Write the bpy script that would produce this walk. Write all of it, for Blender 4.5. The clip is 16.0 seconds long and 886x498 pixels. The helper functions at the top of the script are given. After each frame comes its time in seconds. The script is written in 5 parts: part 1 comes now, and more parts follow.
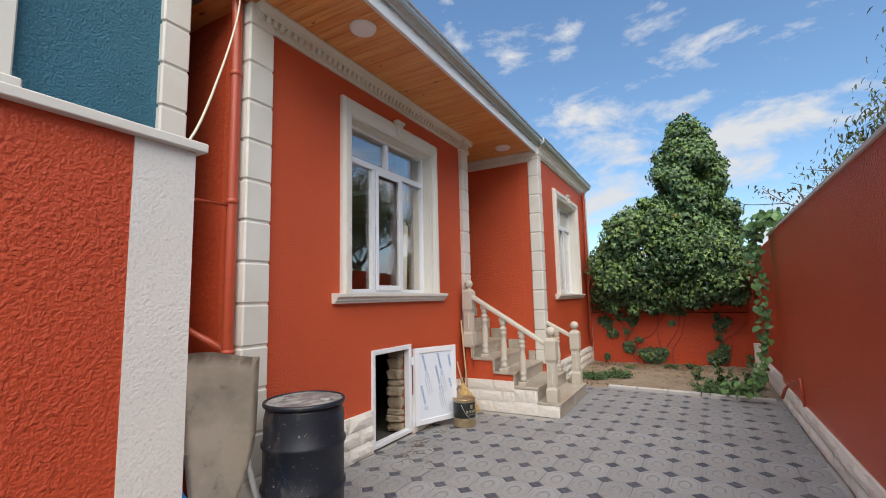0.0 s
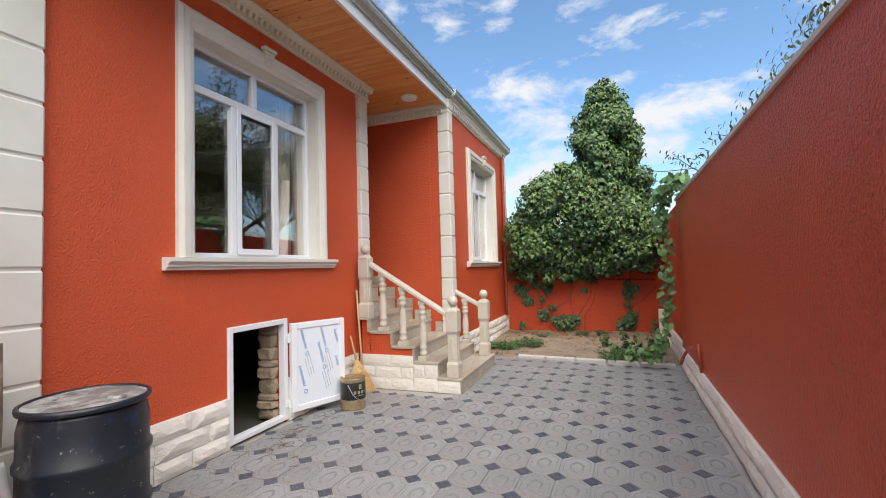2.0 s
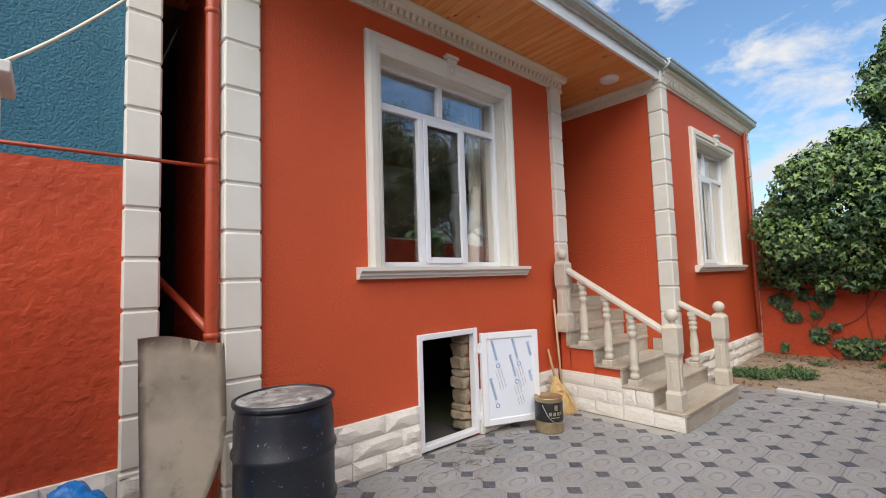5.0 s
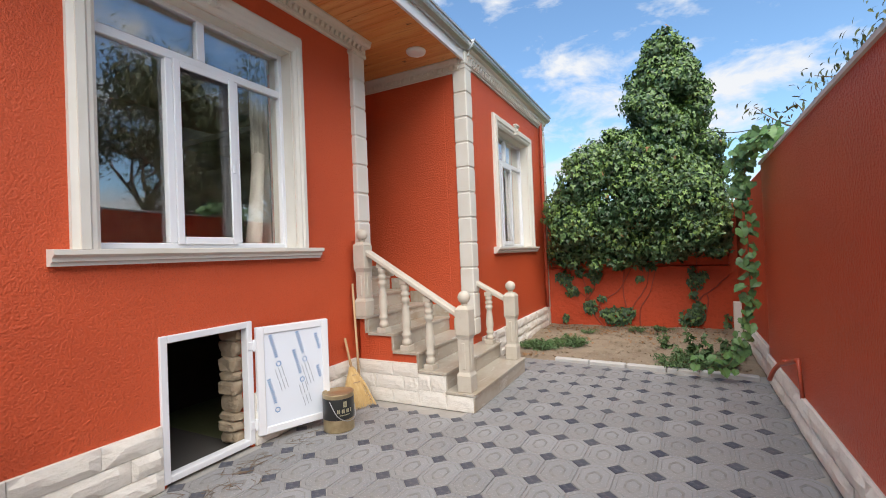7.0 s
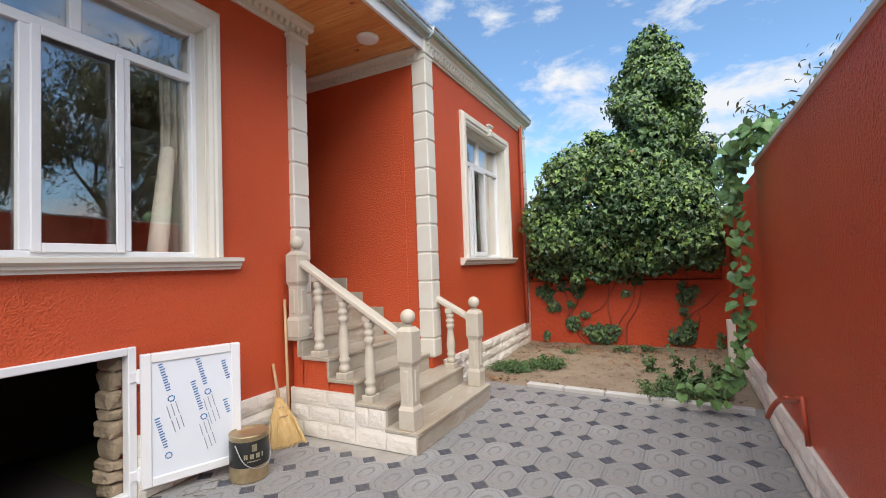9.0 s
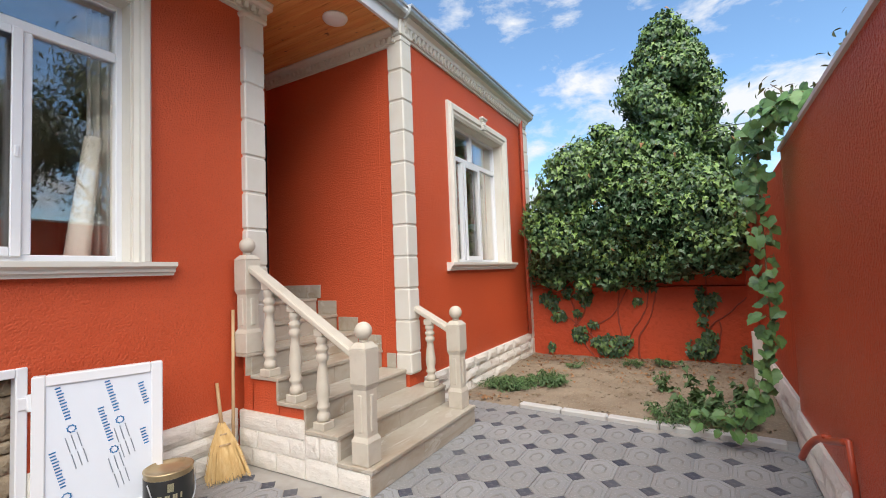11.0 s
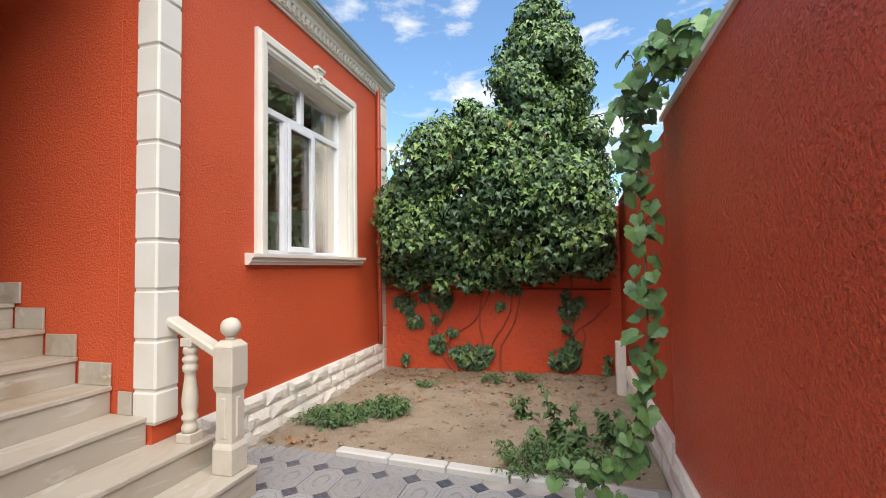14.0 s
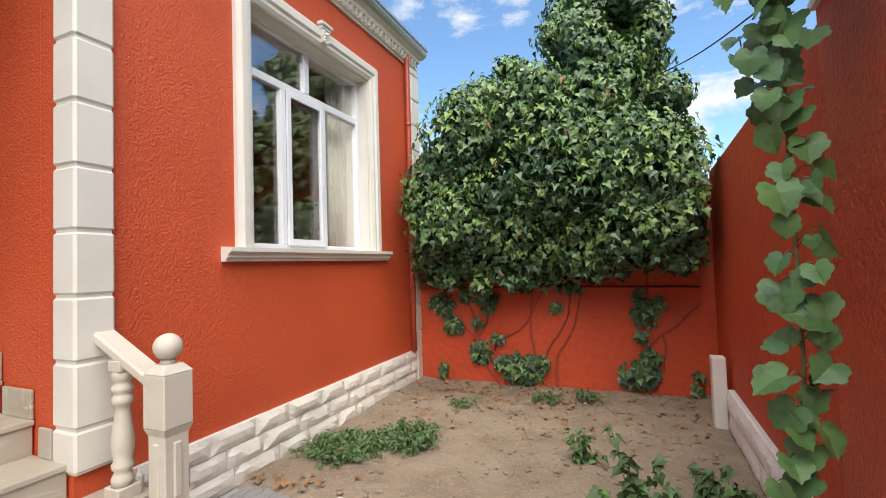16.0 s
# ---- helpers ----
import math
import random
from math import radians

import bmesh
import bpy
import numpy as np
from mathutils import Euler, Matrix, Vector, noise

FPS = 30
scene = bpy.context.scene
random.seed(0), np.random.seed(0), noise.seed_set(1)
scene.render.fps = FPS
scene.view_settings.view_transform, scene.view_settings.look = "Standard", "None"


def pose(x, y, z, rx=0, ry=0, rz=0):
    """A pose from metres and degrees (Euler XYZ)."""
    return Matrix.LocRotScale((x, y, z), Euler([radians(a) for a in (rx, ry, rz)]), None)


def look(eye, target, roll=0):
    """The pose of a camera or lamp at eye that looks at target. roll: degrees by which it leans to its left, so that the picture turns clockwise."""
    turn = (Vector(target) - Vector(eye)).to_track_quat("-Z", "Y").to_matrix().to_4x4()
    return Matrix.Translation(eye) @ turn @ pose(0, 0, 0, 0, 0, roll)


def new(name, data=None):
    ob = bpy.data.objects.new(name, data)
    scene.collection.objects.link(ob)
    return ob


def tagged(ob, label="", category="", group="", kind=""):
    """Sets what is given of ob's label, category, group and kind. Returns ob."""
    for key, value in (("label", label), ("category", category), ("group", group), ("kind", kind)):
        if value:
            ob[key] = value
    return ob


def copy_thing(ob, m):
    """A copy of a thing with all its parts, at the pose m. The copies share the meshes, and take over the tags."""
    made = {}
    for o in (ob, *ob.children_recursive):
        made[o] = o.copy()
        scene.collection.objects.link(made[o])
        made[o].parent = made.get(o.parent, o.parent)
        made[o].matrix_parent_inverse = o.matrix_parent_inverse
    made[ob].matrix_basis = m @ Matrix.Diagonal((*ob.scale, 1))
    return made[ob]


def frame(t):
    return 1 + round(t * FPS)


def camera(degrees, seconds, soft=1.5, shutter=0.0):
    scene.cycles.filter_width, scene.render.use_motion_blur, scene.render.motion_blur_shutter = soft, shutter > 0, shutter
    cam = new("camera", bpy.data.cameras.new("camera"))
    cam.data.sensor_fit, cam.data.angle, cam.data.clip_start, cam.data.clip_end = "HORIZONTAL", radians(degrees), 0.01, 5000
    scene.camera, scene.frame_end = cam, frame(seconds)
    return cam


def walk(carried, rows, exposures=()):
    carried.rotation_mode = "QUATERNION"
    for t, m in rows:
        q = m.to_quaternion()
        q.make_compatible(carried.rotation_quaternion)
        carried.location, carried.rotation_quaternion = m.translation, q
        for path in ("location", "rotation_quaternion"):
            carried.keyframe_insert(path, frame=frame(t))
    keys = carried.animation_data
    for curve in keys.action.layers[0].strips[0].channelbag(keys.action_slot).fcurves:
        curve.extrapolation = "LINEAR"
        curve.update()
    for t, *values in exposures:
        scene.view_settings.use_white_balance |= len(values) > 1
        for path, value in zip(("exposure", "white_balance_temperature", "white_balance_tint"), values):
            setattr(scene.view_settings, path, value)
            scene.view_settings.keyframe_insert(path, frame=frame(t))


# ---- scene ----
cam = camera(90.1, 16.0, soft=1.0)
EXPOSURE = 0.75
PATH = [
    (0, (-0.144, -1.472, 1.624), (-1.112, 0.264, 1.847), -1.3),
    (0.5, (-0.128, -1.271, 1.587), (-1.08, 0.484, 1.701), -1.7),
    (1, (-0.011, -1.046, 1.585), (-0.892, 0.748, 1.672), -1.9),
    (1.5, (0.05, -0.841, 1.526), (-0.692, 1.016, 1.582), -1.9),
    (2, (-0.01, -0.598, 1.558), (-0.718, 1.271, 1.643), -1.6),
    (2.5, (-0.074, -0.443, 1.561), (-1.122, 1.257, 1.667), -0.9),
    (3, (-0.053, -0.313, 1.579), (-1.598, 0.952, 1.699), -0.2),
    (3.2, (-0.04, -0.315, 1.583), (-1.667, 0.842, 1.703), -0.6),
    (4.2, (-0.045, -0.16, 1.58), (-1.79, 0.81, 1.70), -1.2),
    (5.5, (-0.005, 0.034, 1.574), (-1.222, 1.617, 1.694), -2.3),
    (6, (-0.096, 0.225, 1.568), (-1.14, 1.929, 1.636), -2.1),
    (6.5, (-0.07, 0.401, 1.563), (-1.003, 2.17, 1.586), -2.1),
    (7, (0.014, 0.605, 1.578), (-0.912, 2.378, 1.603), -2.3),
    (7.5, (0.055, 0.775, 1.55), (-0.882, 2.542, 1.568), -2.4),
    (8, (0.041, 1.019, 1.556), (-0.912, 2.777, 1.578), -2.2),
    (8.5, (0.071, 1.221, 1.568), (-0.865, 2.988, 1.609), -2.1),
    (9, (0.141, 1.423, 1.568), (-0.772, 3.201, 1.642), -2.0),
    (11.5, (0.264, 2.366, 1.523), (-0.733, 4.097, 1.631), -2.2),
    (12, (0.274, 2.623, 1.508), (-0.495, 4.467, 1.595), -2.1),
    (12.5, (0.252, 2.853, 1.527), (-0.266, 4.783, 1.6), -1.7),
    (13, (0.288, 3.09, 1.508), (-0.188, 5.031, 1.591), -1.6),
    (13.5, (0.292, 3.337, 1.517), (-0.205, 5.272, 1.611), -1.2),
    (14, (0.262, 3.619, 1.507), (-0.259, 5.548, 1.593), -0.9),
    (14.5, (0.241, 3.873, 1.498), (-0.269, 5.806, 1.556), -1.2),
    (15, (0.261, 4.141, 1.508), (-0.367, 6.039, 1.582), -1.7),
    (15.5, (0.272, 4.369, 1.494), (-0.488, 6.218, 1.552), -1.8),
    (16, (0.22, 4.643, 1.498), (-0.56, 6.484, 1.567), -1.7),
]
walk(cam, [(t, look(eye, aim, roll)) for t, eye, aim, roll in PATH], exposures=[(0.0, EXPOSURE - 0.28), (1.0, EXPOSURE - 0.15), (2.0, EXPOSURE + 0.0), (3.0, EXPOSURE - 0.13), (5.5, EXPOSURE - 0.14), (7.0, EXPOSURE), (9.0, EXPOSURE), (12.5, EXPOSURE + 0.16), (16.0, EXPOSURE + 0.2)])

# ---- sky and sun ----
SUN_FROM = Vector((0.21, -0.37, 0.60)).normalized()
world = bpy.data.worlds.new("sky")
scene.world = world
world.use_nodes = True
wn, wl = world.node_tree.nodes, world.node_tree.links
wn.clear()
w_out = wn.new("ShaderNodeOutputWorld")
w_bg = wn.new("ShaderNodeBackground")
w_bg.inputs["Strength"].default_value = 0.10
w_sky = wn.new("ShaderNodeTexSky")
w_sky.sky_type = "NISHITA"
w_sky.sun_disc = False
w_sky.sun_elevation = math.asin(SUN_FROM.z)
w_sky.sun_rotation = math.atan2(SUN_FROM.x, SUN_FROM.y)
w_sky.air_density, w_sky.dust_density, w_sky.ozone_density = 1.0, 0.6, 1.6
w_co = wn.new("ShaderNodeTexCoord")
w_map = wn.new("ShaderNodeMapping")
w_map.inputs["Scale"].default_value = (1.0, 1.0, 2.2)
w_map.inputs["Location"].default_value = (0.9, 0.55, 0.4)
w_noise = wn.new("ShaderNodeTexNoise")
w_noise.inputs["Scale"].default_value = 6.5
w_noise.inputs["Detail"].default_value = 9
w_noise.inputs["Roughness"].default_value = 0.6
w_noise.inputs["Distortion"].default_value = 0.25
w_ramp = wn.new("ShaderNodeValToRGB")
w_ramp.color_ramp.elements[0].position, w_ramp.color_ramp.elements[1].position = 0.53, 0.70
w_mix = wn.new("ShaderNodeMixRGB")
w_mix.inputs["Color2"].default_value = (5.3, 5.45, 5.7, 1)
wl.new(w_co.outputs["Generated"], w_map.inputs["Vector"])
wl.new(w_map.outputs["Vector"], w_noise.inputs["Vector"])
w_sep = wn.new("ShaderNodeSeparateXYZ")
w_low = wn.new("ShaderNodeMapRange")
for key, value in (("From Min", 0.05), ("From Max", 0.6), ("To Min", 0.105), ("To Max", -0.035)):
    w_low.inputs[key].default_value = value
w_add = wn.new("ShaderNodeMath")
wl.new(w_co.outputs["Generated"], w_sep.inputs["Vector"])
wl.new(w_sep.outputs["Z"], w_low.inputs["Value"])
wl.new(w_noise.outputs["Fac"], w_add.inputs[0])
wl.new(w_low.outputs["Result"], w_add.inputs[1])
wl.new(w_add.outputs["Value"], w_ramp.inputs["Fac"])
wl.new(w_ramp.outputs["Color"], w_mix.inputs["Fac"])
w_tint = wn.new("ShaderNodeMixRGB")
w_tint.blend_type = "MULTIPLY"
w_tint.inputs["Fac"].default_value = 1.0
w_tint.inputs["Color2"].default_value = (1.12, 1.32, 1.40, 1)
wl.new(w_sky.outputs["Color"], w_tint.inputs["Color1"])
wl.new(w_tint.outputs["Color"], w_mix.inputs["Color1"])
wl.new(w_mix.outputs["Color"], w_bg.inputs["Color"])
wl.new(w_bg.outputs["Background"], w_out.inputs["Surface"])

sun_data = bpy.data.lights.new("sun", "SUN")
sun_data.energy, sun_data.angle, sun_data.color = 3.45, radians(75), (1.0, 0.91, 0.78)
sun = new("sun", sun_data)
sun.matrix_world = look(SUN_FROM * 30, (0, 0, 0))


# ---- materials ----
class Shader:
    """A node material with a principled surface and short ways to add to it."""

    def __init__(self, name, colour, rough=0.8, metal=0.0):
        self.mat = bpy.data.materials.new(name)
        self.mat.use_nodes = True
        self.n, self.l = self.mat.node_tree.nodes, self.mat.node_tree.links
        self.p = self.n["Principled BSDF"]
        self.p.inputs["Base Color"].default_value = (*colour, 1)
        self.p.inputs["Roughness"].default_value = rough
        self.p.inputs["Metallic"].default_value = metal
        self.co = self.n.new("ShaderNodeTexCoord").outputs["Object"]
        self.colour = None
        self.base = colour

    def noise(self, scale, detail=4, rough=0.55, stretch=None, distortion=0.0):
        t = self.n.new("ShaderNodeTexNoise")
        t.inputs["Scale"].default_value, t.inputs["Detail"].default_value = scale, detail
        t.inputs["Roughness"].default_value, t.inputs["Distortion"].default_value = rough, distortion
        src = self.co
        if stretch:
            m = self.n.new("ShaderNodeMapping")
            m.inputs["Scale"].default_value = stretch
            self.l.new(src, m.inputs["Vector"])
            src = m.outputs["Vector"]
        self.l.new(src, t.inputs["Vector"])
        return t.outputs["Fac"]

    def ramp(self, fac, lo, hi):
        r = self.n.new("ShaderNodeMapRange")
        r.inputs["From Min"].default_value, r.inputs["From Max"].default_value = lo, hi
        self.l.new(fac, r.inputs["Value"])
        return r.outputs["Result"]

    def tint(self, fac, colour, mode="MIX"):
        m = self.n.new("ShaderNodeMixRGB")
        m.blend_type = mode
        self.l.new(fac, m.inputs["Fac"])
        if self.colour is None:
            m.inputs["Color1"].default_value = (*self.base, 1)
        else:
            self.l.new(self.colour, m.inputs["Color1"])
        m.inputs["Color2"].default_value = (*colour, 1)
        self.colour = m.outputs["Color"]
        self.l.new(self.colour, self.p.inputs["Base Color"])
        return self

    def pieces(self, colour, share=1.0):
        """Each object takes its own share of another colour."""
        r = self.n.new("ShaderNodeObjectInfo").outputs["Random"]
        return self.tint(self.ramp(r, 0, 1 / share), colour)

    def bump(self, fac, strength, distance):
        b = self.n.new("ShaderNodeBump")
        b.inputs["Strength"].default_value, b.inputs["Distance"].default_value = strength, distance
        self.l.new(fac, b.inputs["Height"])
        if self.p.inputs["Normal"].is_linked:
            self.l.new(self.p.inputs["Normal"].links[0].from_socket, b.inputs["Normal"])
        self.l.new(b.outputs["Normal"], self.p.inputs["Normal"])
        return self

    def gloss(self, fac, lo, hi):
        r = self.n.new("ShaderNodeMapRange")
        r.inputs["To Min"].default_value, r.inputs["To Max"].default_value = lo, hi
        self.l.new(fac, r.inputs["Value"])
        self.l.new(r.outputs["Result"], self.p.inputs["Roughness"])
        return self


def stucco(name, colour, other, grain=55, depth=0.012, rough=0.55, relief=0.75):
    s = Shader(name, colour, rough)
    s.tint(s.ramp(s.noise(0.9, 5), 0.35, 0.75), other)
    s.tint(s.ramp(s.noise(230, 2), 0.62, 0.8), tuple(c * 1.25 for c in colour))
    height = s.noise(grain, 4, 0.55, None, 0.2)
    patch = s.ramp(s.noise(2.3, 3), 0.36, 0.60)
    # hollows of the grain darkened in the colour, as painted relief shade
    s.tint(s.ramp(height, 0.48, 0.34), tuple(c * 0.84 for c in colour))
    s.bump(s.ramp(height, 0.38, 0.62), relief * 0.85, depth * 0.8)
    raised = s.n.new("ShaderNodeMath")
    raised.operation = "MULTIPLY"
    s.l.new(s.ramp(s.noise(grain * 0.62, 3, 0.5), 0.52, 0.62), raised.inputs[0])
    s.l.new(patch, raised.inputs[1])
    s.bump(raised.outputs["Value"], relief * 0.7, depth).bump(s.noise(260, 2), 0.2, 0.002)
    s.p.inputs["Specular IOR Level"].default_value = 0.28
    return s.mat


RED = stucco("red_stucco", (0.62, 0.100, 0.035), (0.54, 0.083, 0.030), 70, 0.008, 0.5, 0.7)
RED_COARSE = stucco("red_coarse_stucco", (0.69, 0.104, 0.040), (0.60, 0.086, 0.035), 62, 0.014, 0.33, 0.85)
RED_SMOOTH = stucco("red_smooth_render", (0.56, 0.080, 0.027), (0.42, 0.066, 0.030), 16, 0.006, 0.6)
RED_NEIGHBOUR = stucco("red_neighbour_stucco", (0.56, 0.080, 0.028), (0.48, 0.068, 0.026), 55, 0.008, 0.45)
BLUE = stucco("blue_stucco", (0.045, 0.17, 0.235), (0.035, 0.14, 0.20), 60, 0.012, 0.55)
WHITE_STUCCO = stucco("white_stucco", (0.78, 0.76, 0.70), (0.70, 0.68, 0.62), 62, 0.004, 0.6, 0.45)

s = Shader("red_pipe_paint", (0.42, 0.07, 0.03), 0.35)
s.tint(s.ramp(s.noise(14, 4), 0.6, 0.75), (0.30, 0.06, 0.035))
RED_PAINT = s.mat

s = Shader("cream_moulding", (0.69, 0.665, 0.595), 0.6)
s.tint(s.ramp(s.noise(3, 5), 0.45, 0.8), (0.63, 0.595, 0.51)).bump(s.noise(120, 3), 0.12, 0.003)
CREAM = s.mat

s = Shader("split_stone", (0.84, 0.81, 0.74), 0.75)
s.pieces((0.79, 0.755, 0.68)).tint(s.ramp(s.noise(7, 5), 0.5, 0.85), (0.68, 0.63, 0.54))
s.bump(s.noise(7, 5, 0.6, (1, 1, 1.5)), 0.4, 0.02).bump(s.noise(26, 5, 0.6), 0.5, 0.01).bump(s.noise(90, 3), 0.25, 0.004)
STONE = s.mat

s = Shader("white_joint", (0.62, 0.59, 0.52), 0.9)
s.bump(s.noise(60, 4), 0.3, 0.004)
JOINT = s.mat

s = Shader("beige_marble", (0.43, 0.39, 0.32), 0.42)
s.tint(s.ramp(s.noise(2.2, 7, 0.6, (1, 0.35, 1), 1.6), 0.48, 0.66), (0.35, 0.285, 0.205))
s.tint(s.ramp(s.noise(5, 8, 0.62, (1, 0.25, 1), 2.2), 0.57, 0.64), (0.50, 0.47, 0.41))
s.gloss(s.noise(30, 3), 0.3, 0.5).bump(s.noise(70, 3), 0.06, 0.002)
MARBLE = s.mat

s = Shader("cast_stone", (0.55, 0.505, 0.42), 0.65)
s.tint(s.ramp(s.noise(6, 6, 0.6), 0.5, 0.75), (0.47, 0.42, 0.34)).bump(s.noise(140, 4), 0.25, 0.004)
CAST = s.mat

s = Shader("grey_tile", (0.272, 0.275, 0.282), 0.7)
s.pieces((0.215, 0.217, 0.222)).tint(s.ramp(s.noise(1.3, 6, 0.6), 0.45, 0.75), (0.225, 0.218, 0.205))
s.tint(s.ramp(s.noise(60, 4), 0.55, 0.8), (0.40, 0.395, 0.385)).bump(s.noise(180, 3), 0.2, 0.002)
TILE = s.mat
s = Shader("tile_groove", (0.175, 0.173, 0.17), 0.85)
s.tint(s.ramp(s.noise(9, 5), 0.4, 0.7), (0.28, 0.275, 0.26))
TILE_LINE = s.mat
s = Shader("dark_tile", (0.045, 0.051, 0.075), 0.6)
s.pieces((0.085, 0.088, 0.105)).tint(s.ramp(s.noise(30, 5), 0.5, 0.8), (0.17, 0.168, 0.165)).bump(s.noise(180, 3), 0.2, 0.002)
DARK_TILE = s.mat
s = Shader("sand_bed", (0.36, 0.345, 0.32), 0.95)
s.tint(s.ramp(s.noise(4, 6), 0.4, 0.7), (0.27, 0.255, 0.23)).bump(s.noise(90, 4), 0.4, 0.004)
BED = s.mat
s = Shader("pale_concrete", (0.50, 0.497, 0.485), 0.8)
s.tint(s.ramp(s.noise(5, 6), 0.45, 0.7), (0.48, 0.47, 0.44)).bump(s.noise(80, 4), 0.25, 0.004)
KERB = s.mat

s = Shader("dry_soil", (0.28, 0.222, 0.158), 0.95)
s.tint(s.ramp(s.noise(2.4, 7, 0.6), 0.4, 0.7), (0.205, 0.155, 0.105))
s.tint(s.ramp(s.noise(45, 4), 0.55, 0.75), (0.37, 0.30, 0.22))
s.bump(s.noise(9, 7, 0.65), 0.7, 0.05).bump(s.noise(70, 4), 0.4, 0.01)
SOIL = s.mat

s = Shader("far_ground", (0.22, 0.19, 0.14), 0.95)
s.tint(s.ramp(s.noise(0.15, 6), 0.4, 0.6), (0.10, 0.12, 0.05))
GROUND = s.mat

s = Shader("pine_boards", (0.68, 0.27, 0.08), 0.42)
s.tint(s.ramp(s.noise(1.6, 4, 0.5, (0.6, 8.5, 1)), 0.38, 0.68), (0.78, 0.40, 0.14))
s.tint(s.ramp(s.noise(5, 6, 0.6, (0.7, 14, 1), 0.8), 0.55, 0.75), (0.42, 0.14, 0.04))
s.tint(s.ramp(s.noise(7.5, 2, 0.4, (0.8, 1.7, 1)), 0.70, 0.76), (0.13, 0.045, 0.018))
WOOD = s.mat

s = Shader("white_plastic", (0.76, 0.775, 0.80), 0.28)
s.tint(s.ramp(s.noise(4, 4), 0.6, 0.85), (0.74, 0.75, 0.77))
PVC = s.mat
s = Shader("protective_film", (0.72, 0.77, 0.84), 0.22)
s.bump(s.noise(12, 4), 0.12, 0.004)
FILM = s.mat
BLUE_PRINT = Shader("blue_print", (0.03, 0.24, 0.55), 0.4).mat
GREY_PRINT = Shader("grey_print", (0.30, 0.34, 0.40), 0.4).mat

s = Shader("window_glass", (1, 1, 1), 0.0)
s.p.inputs["Transmission Weight"].default_value = 1.0
s.p.inputs["IOR"].default_value = 1.85
GLASS = s.mat

s = Shader("room_wall", (0.55, 0.50, 0.43), 0.85)
s.tint(s.ramp(s.noise(1.5, 4), 0.4, 0.7), (0.30, 0.27, 0.23))
ROOM = s.mat
s = Shader("veined_wall_tile", (0.62, 0.60, 0.56), 0.25)
s.tint(s.ramp(s.noise(2.2, 6, 0.6, (1, 1.6, 0.7), 3.0), 0.60, 0.63), (0.16, 0.12, 0.09))
VEINED = s.mat
s = Shader("white_cloth", (0.80, 0.79, 0.75), 0.85)
s.bump(s.noise(25, 4), 0.2, 0.006)
CLOTH = s.mat

s = Shader("galvanised_steel", (0.55, 0.57, 0.58), 0.38, 0.75)
s.tint(s.ramp(s.noise(20, 5), 0.45, 0.7), (0.45, 0.47, 0.48))
STEEL = s.mat
s = Shader("white_fascia", (0.78, 0.79, 0.80), 0.4)
s.tint(s.ramp(s.noise(3, 4), 0.5, 0.8), (0.68, 0.69, 0.70))
FASCIA = s.mat
s = Shader("roof_sheet", (0.25, 0.08, 0.05), 0.5)
s.bump(s.noise(20, 3), 0.1, 0.01)
ROOF = s.mat

s = Shader("black_drum_plastic", (0.010, 0.014, 0.022), 0.34)
s.tint(s.ramp(s.noise(5, 7, 0.68, (1, 1, 0.5)), 0.56, 0.68), (0.075, 0.070, 0.064))
s.tint(s.ramp(s.noise(28, 5, 0.7), 0.64, 0.70), (0.24, 0.235, 0.215))
s.tint(s.ramp(s.noise(3.2, 5, 0.6), 0.60, 0.68), (0.015, 0.04, 0.09))
s.gloss(s.noise(8, 5), 0.22, 0.6).bump(s.noise(40, 4), 0.15, 0.004)
DRUM = s.mat
s = Shader("drum_lid_dust", (0.16, 0.16, 0.16), 0.55)
s.tint(s.ramp(s.noise(7, 6, 0.65), 0.45, 0.62), (0.42, 0.42, 0.40)).tint(s.ramp(s.noise(11, 5), 0.6, 0.7), (0.05, 0.045, 0.04))
LID = s.mat

s = Shader("fibre_board", (0.66, 0.60, 0.49), 0.8)
s.tint(s.ramp(s.noise(2.3, 6, 0.6), 0.42, 0.66), (0.42, 0.385, 0.31))
s.tint(s.ramp(s.noise(4.5, 6, 0.65), 0.62, 0.76), (0.16, 0.15, 0.13)).bump(s.noise(60, 3), 0.1, 0.003)
BOARD = s.mat
s = Shader("blue_bag_film", (0.008, 0.19, 0.58), 0.15)
s.bump(s.noise(14, 5, 0.6), 0.5, 0.03)
BAG = s.mat

s = Shader("rough_masonry", (0.36, 0.29, 0.20), 0.95)
s.tint(s.ramp(s.noise(6, 6), 0.4, 0.7), (0.24, 0.19, 0.13)).bump(s.noise(14, 6, 0.65), 0.9, 0.04)
MASONRY = s.mat
# near-black for unlit insides: the lack of light is put into the colour
UNLIT_INSIDE = Shader("unlit_inside_black", (0.06, 0.055, 0.05), 0.95).mat

s = Shader("bare_cement", (0.20, 0.195, 0.18), 0.95)
s.tint(s.ramp(s.noise(3, 6), 0.4, 0.7), (0.12, 0.118, 0.11)).bump(s.noise(40, 5), 0.4, 0.008)
BARE = s.mat
s = Shader("tin_can", (0.50, 0.40, 0.24), 0.35, 0.7)
s.tint(s.ramp(s.noise(9, 5), 0.5, 0.7), (0.35, 0.26, 0.14))
TIN = s.mat
CAN_LABEL = Shader("black_can_label", (0.02, 0.022, 0.022), 0.3).mat
CAN_PRINT = Shader("pale_can_print", (0.55, 0.52, 0.35), 0.4).mat
s = Shader("broom_straw", (0.60, 0.40, 0.16), 0.8)
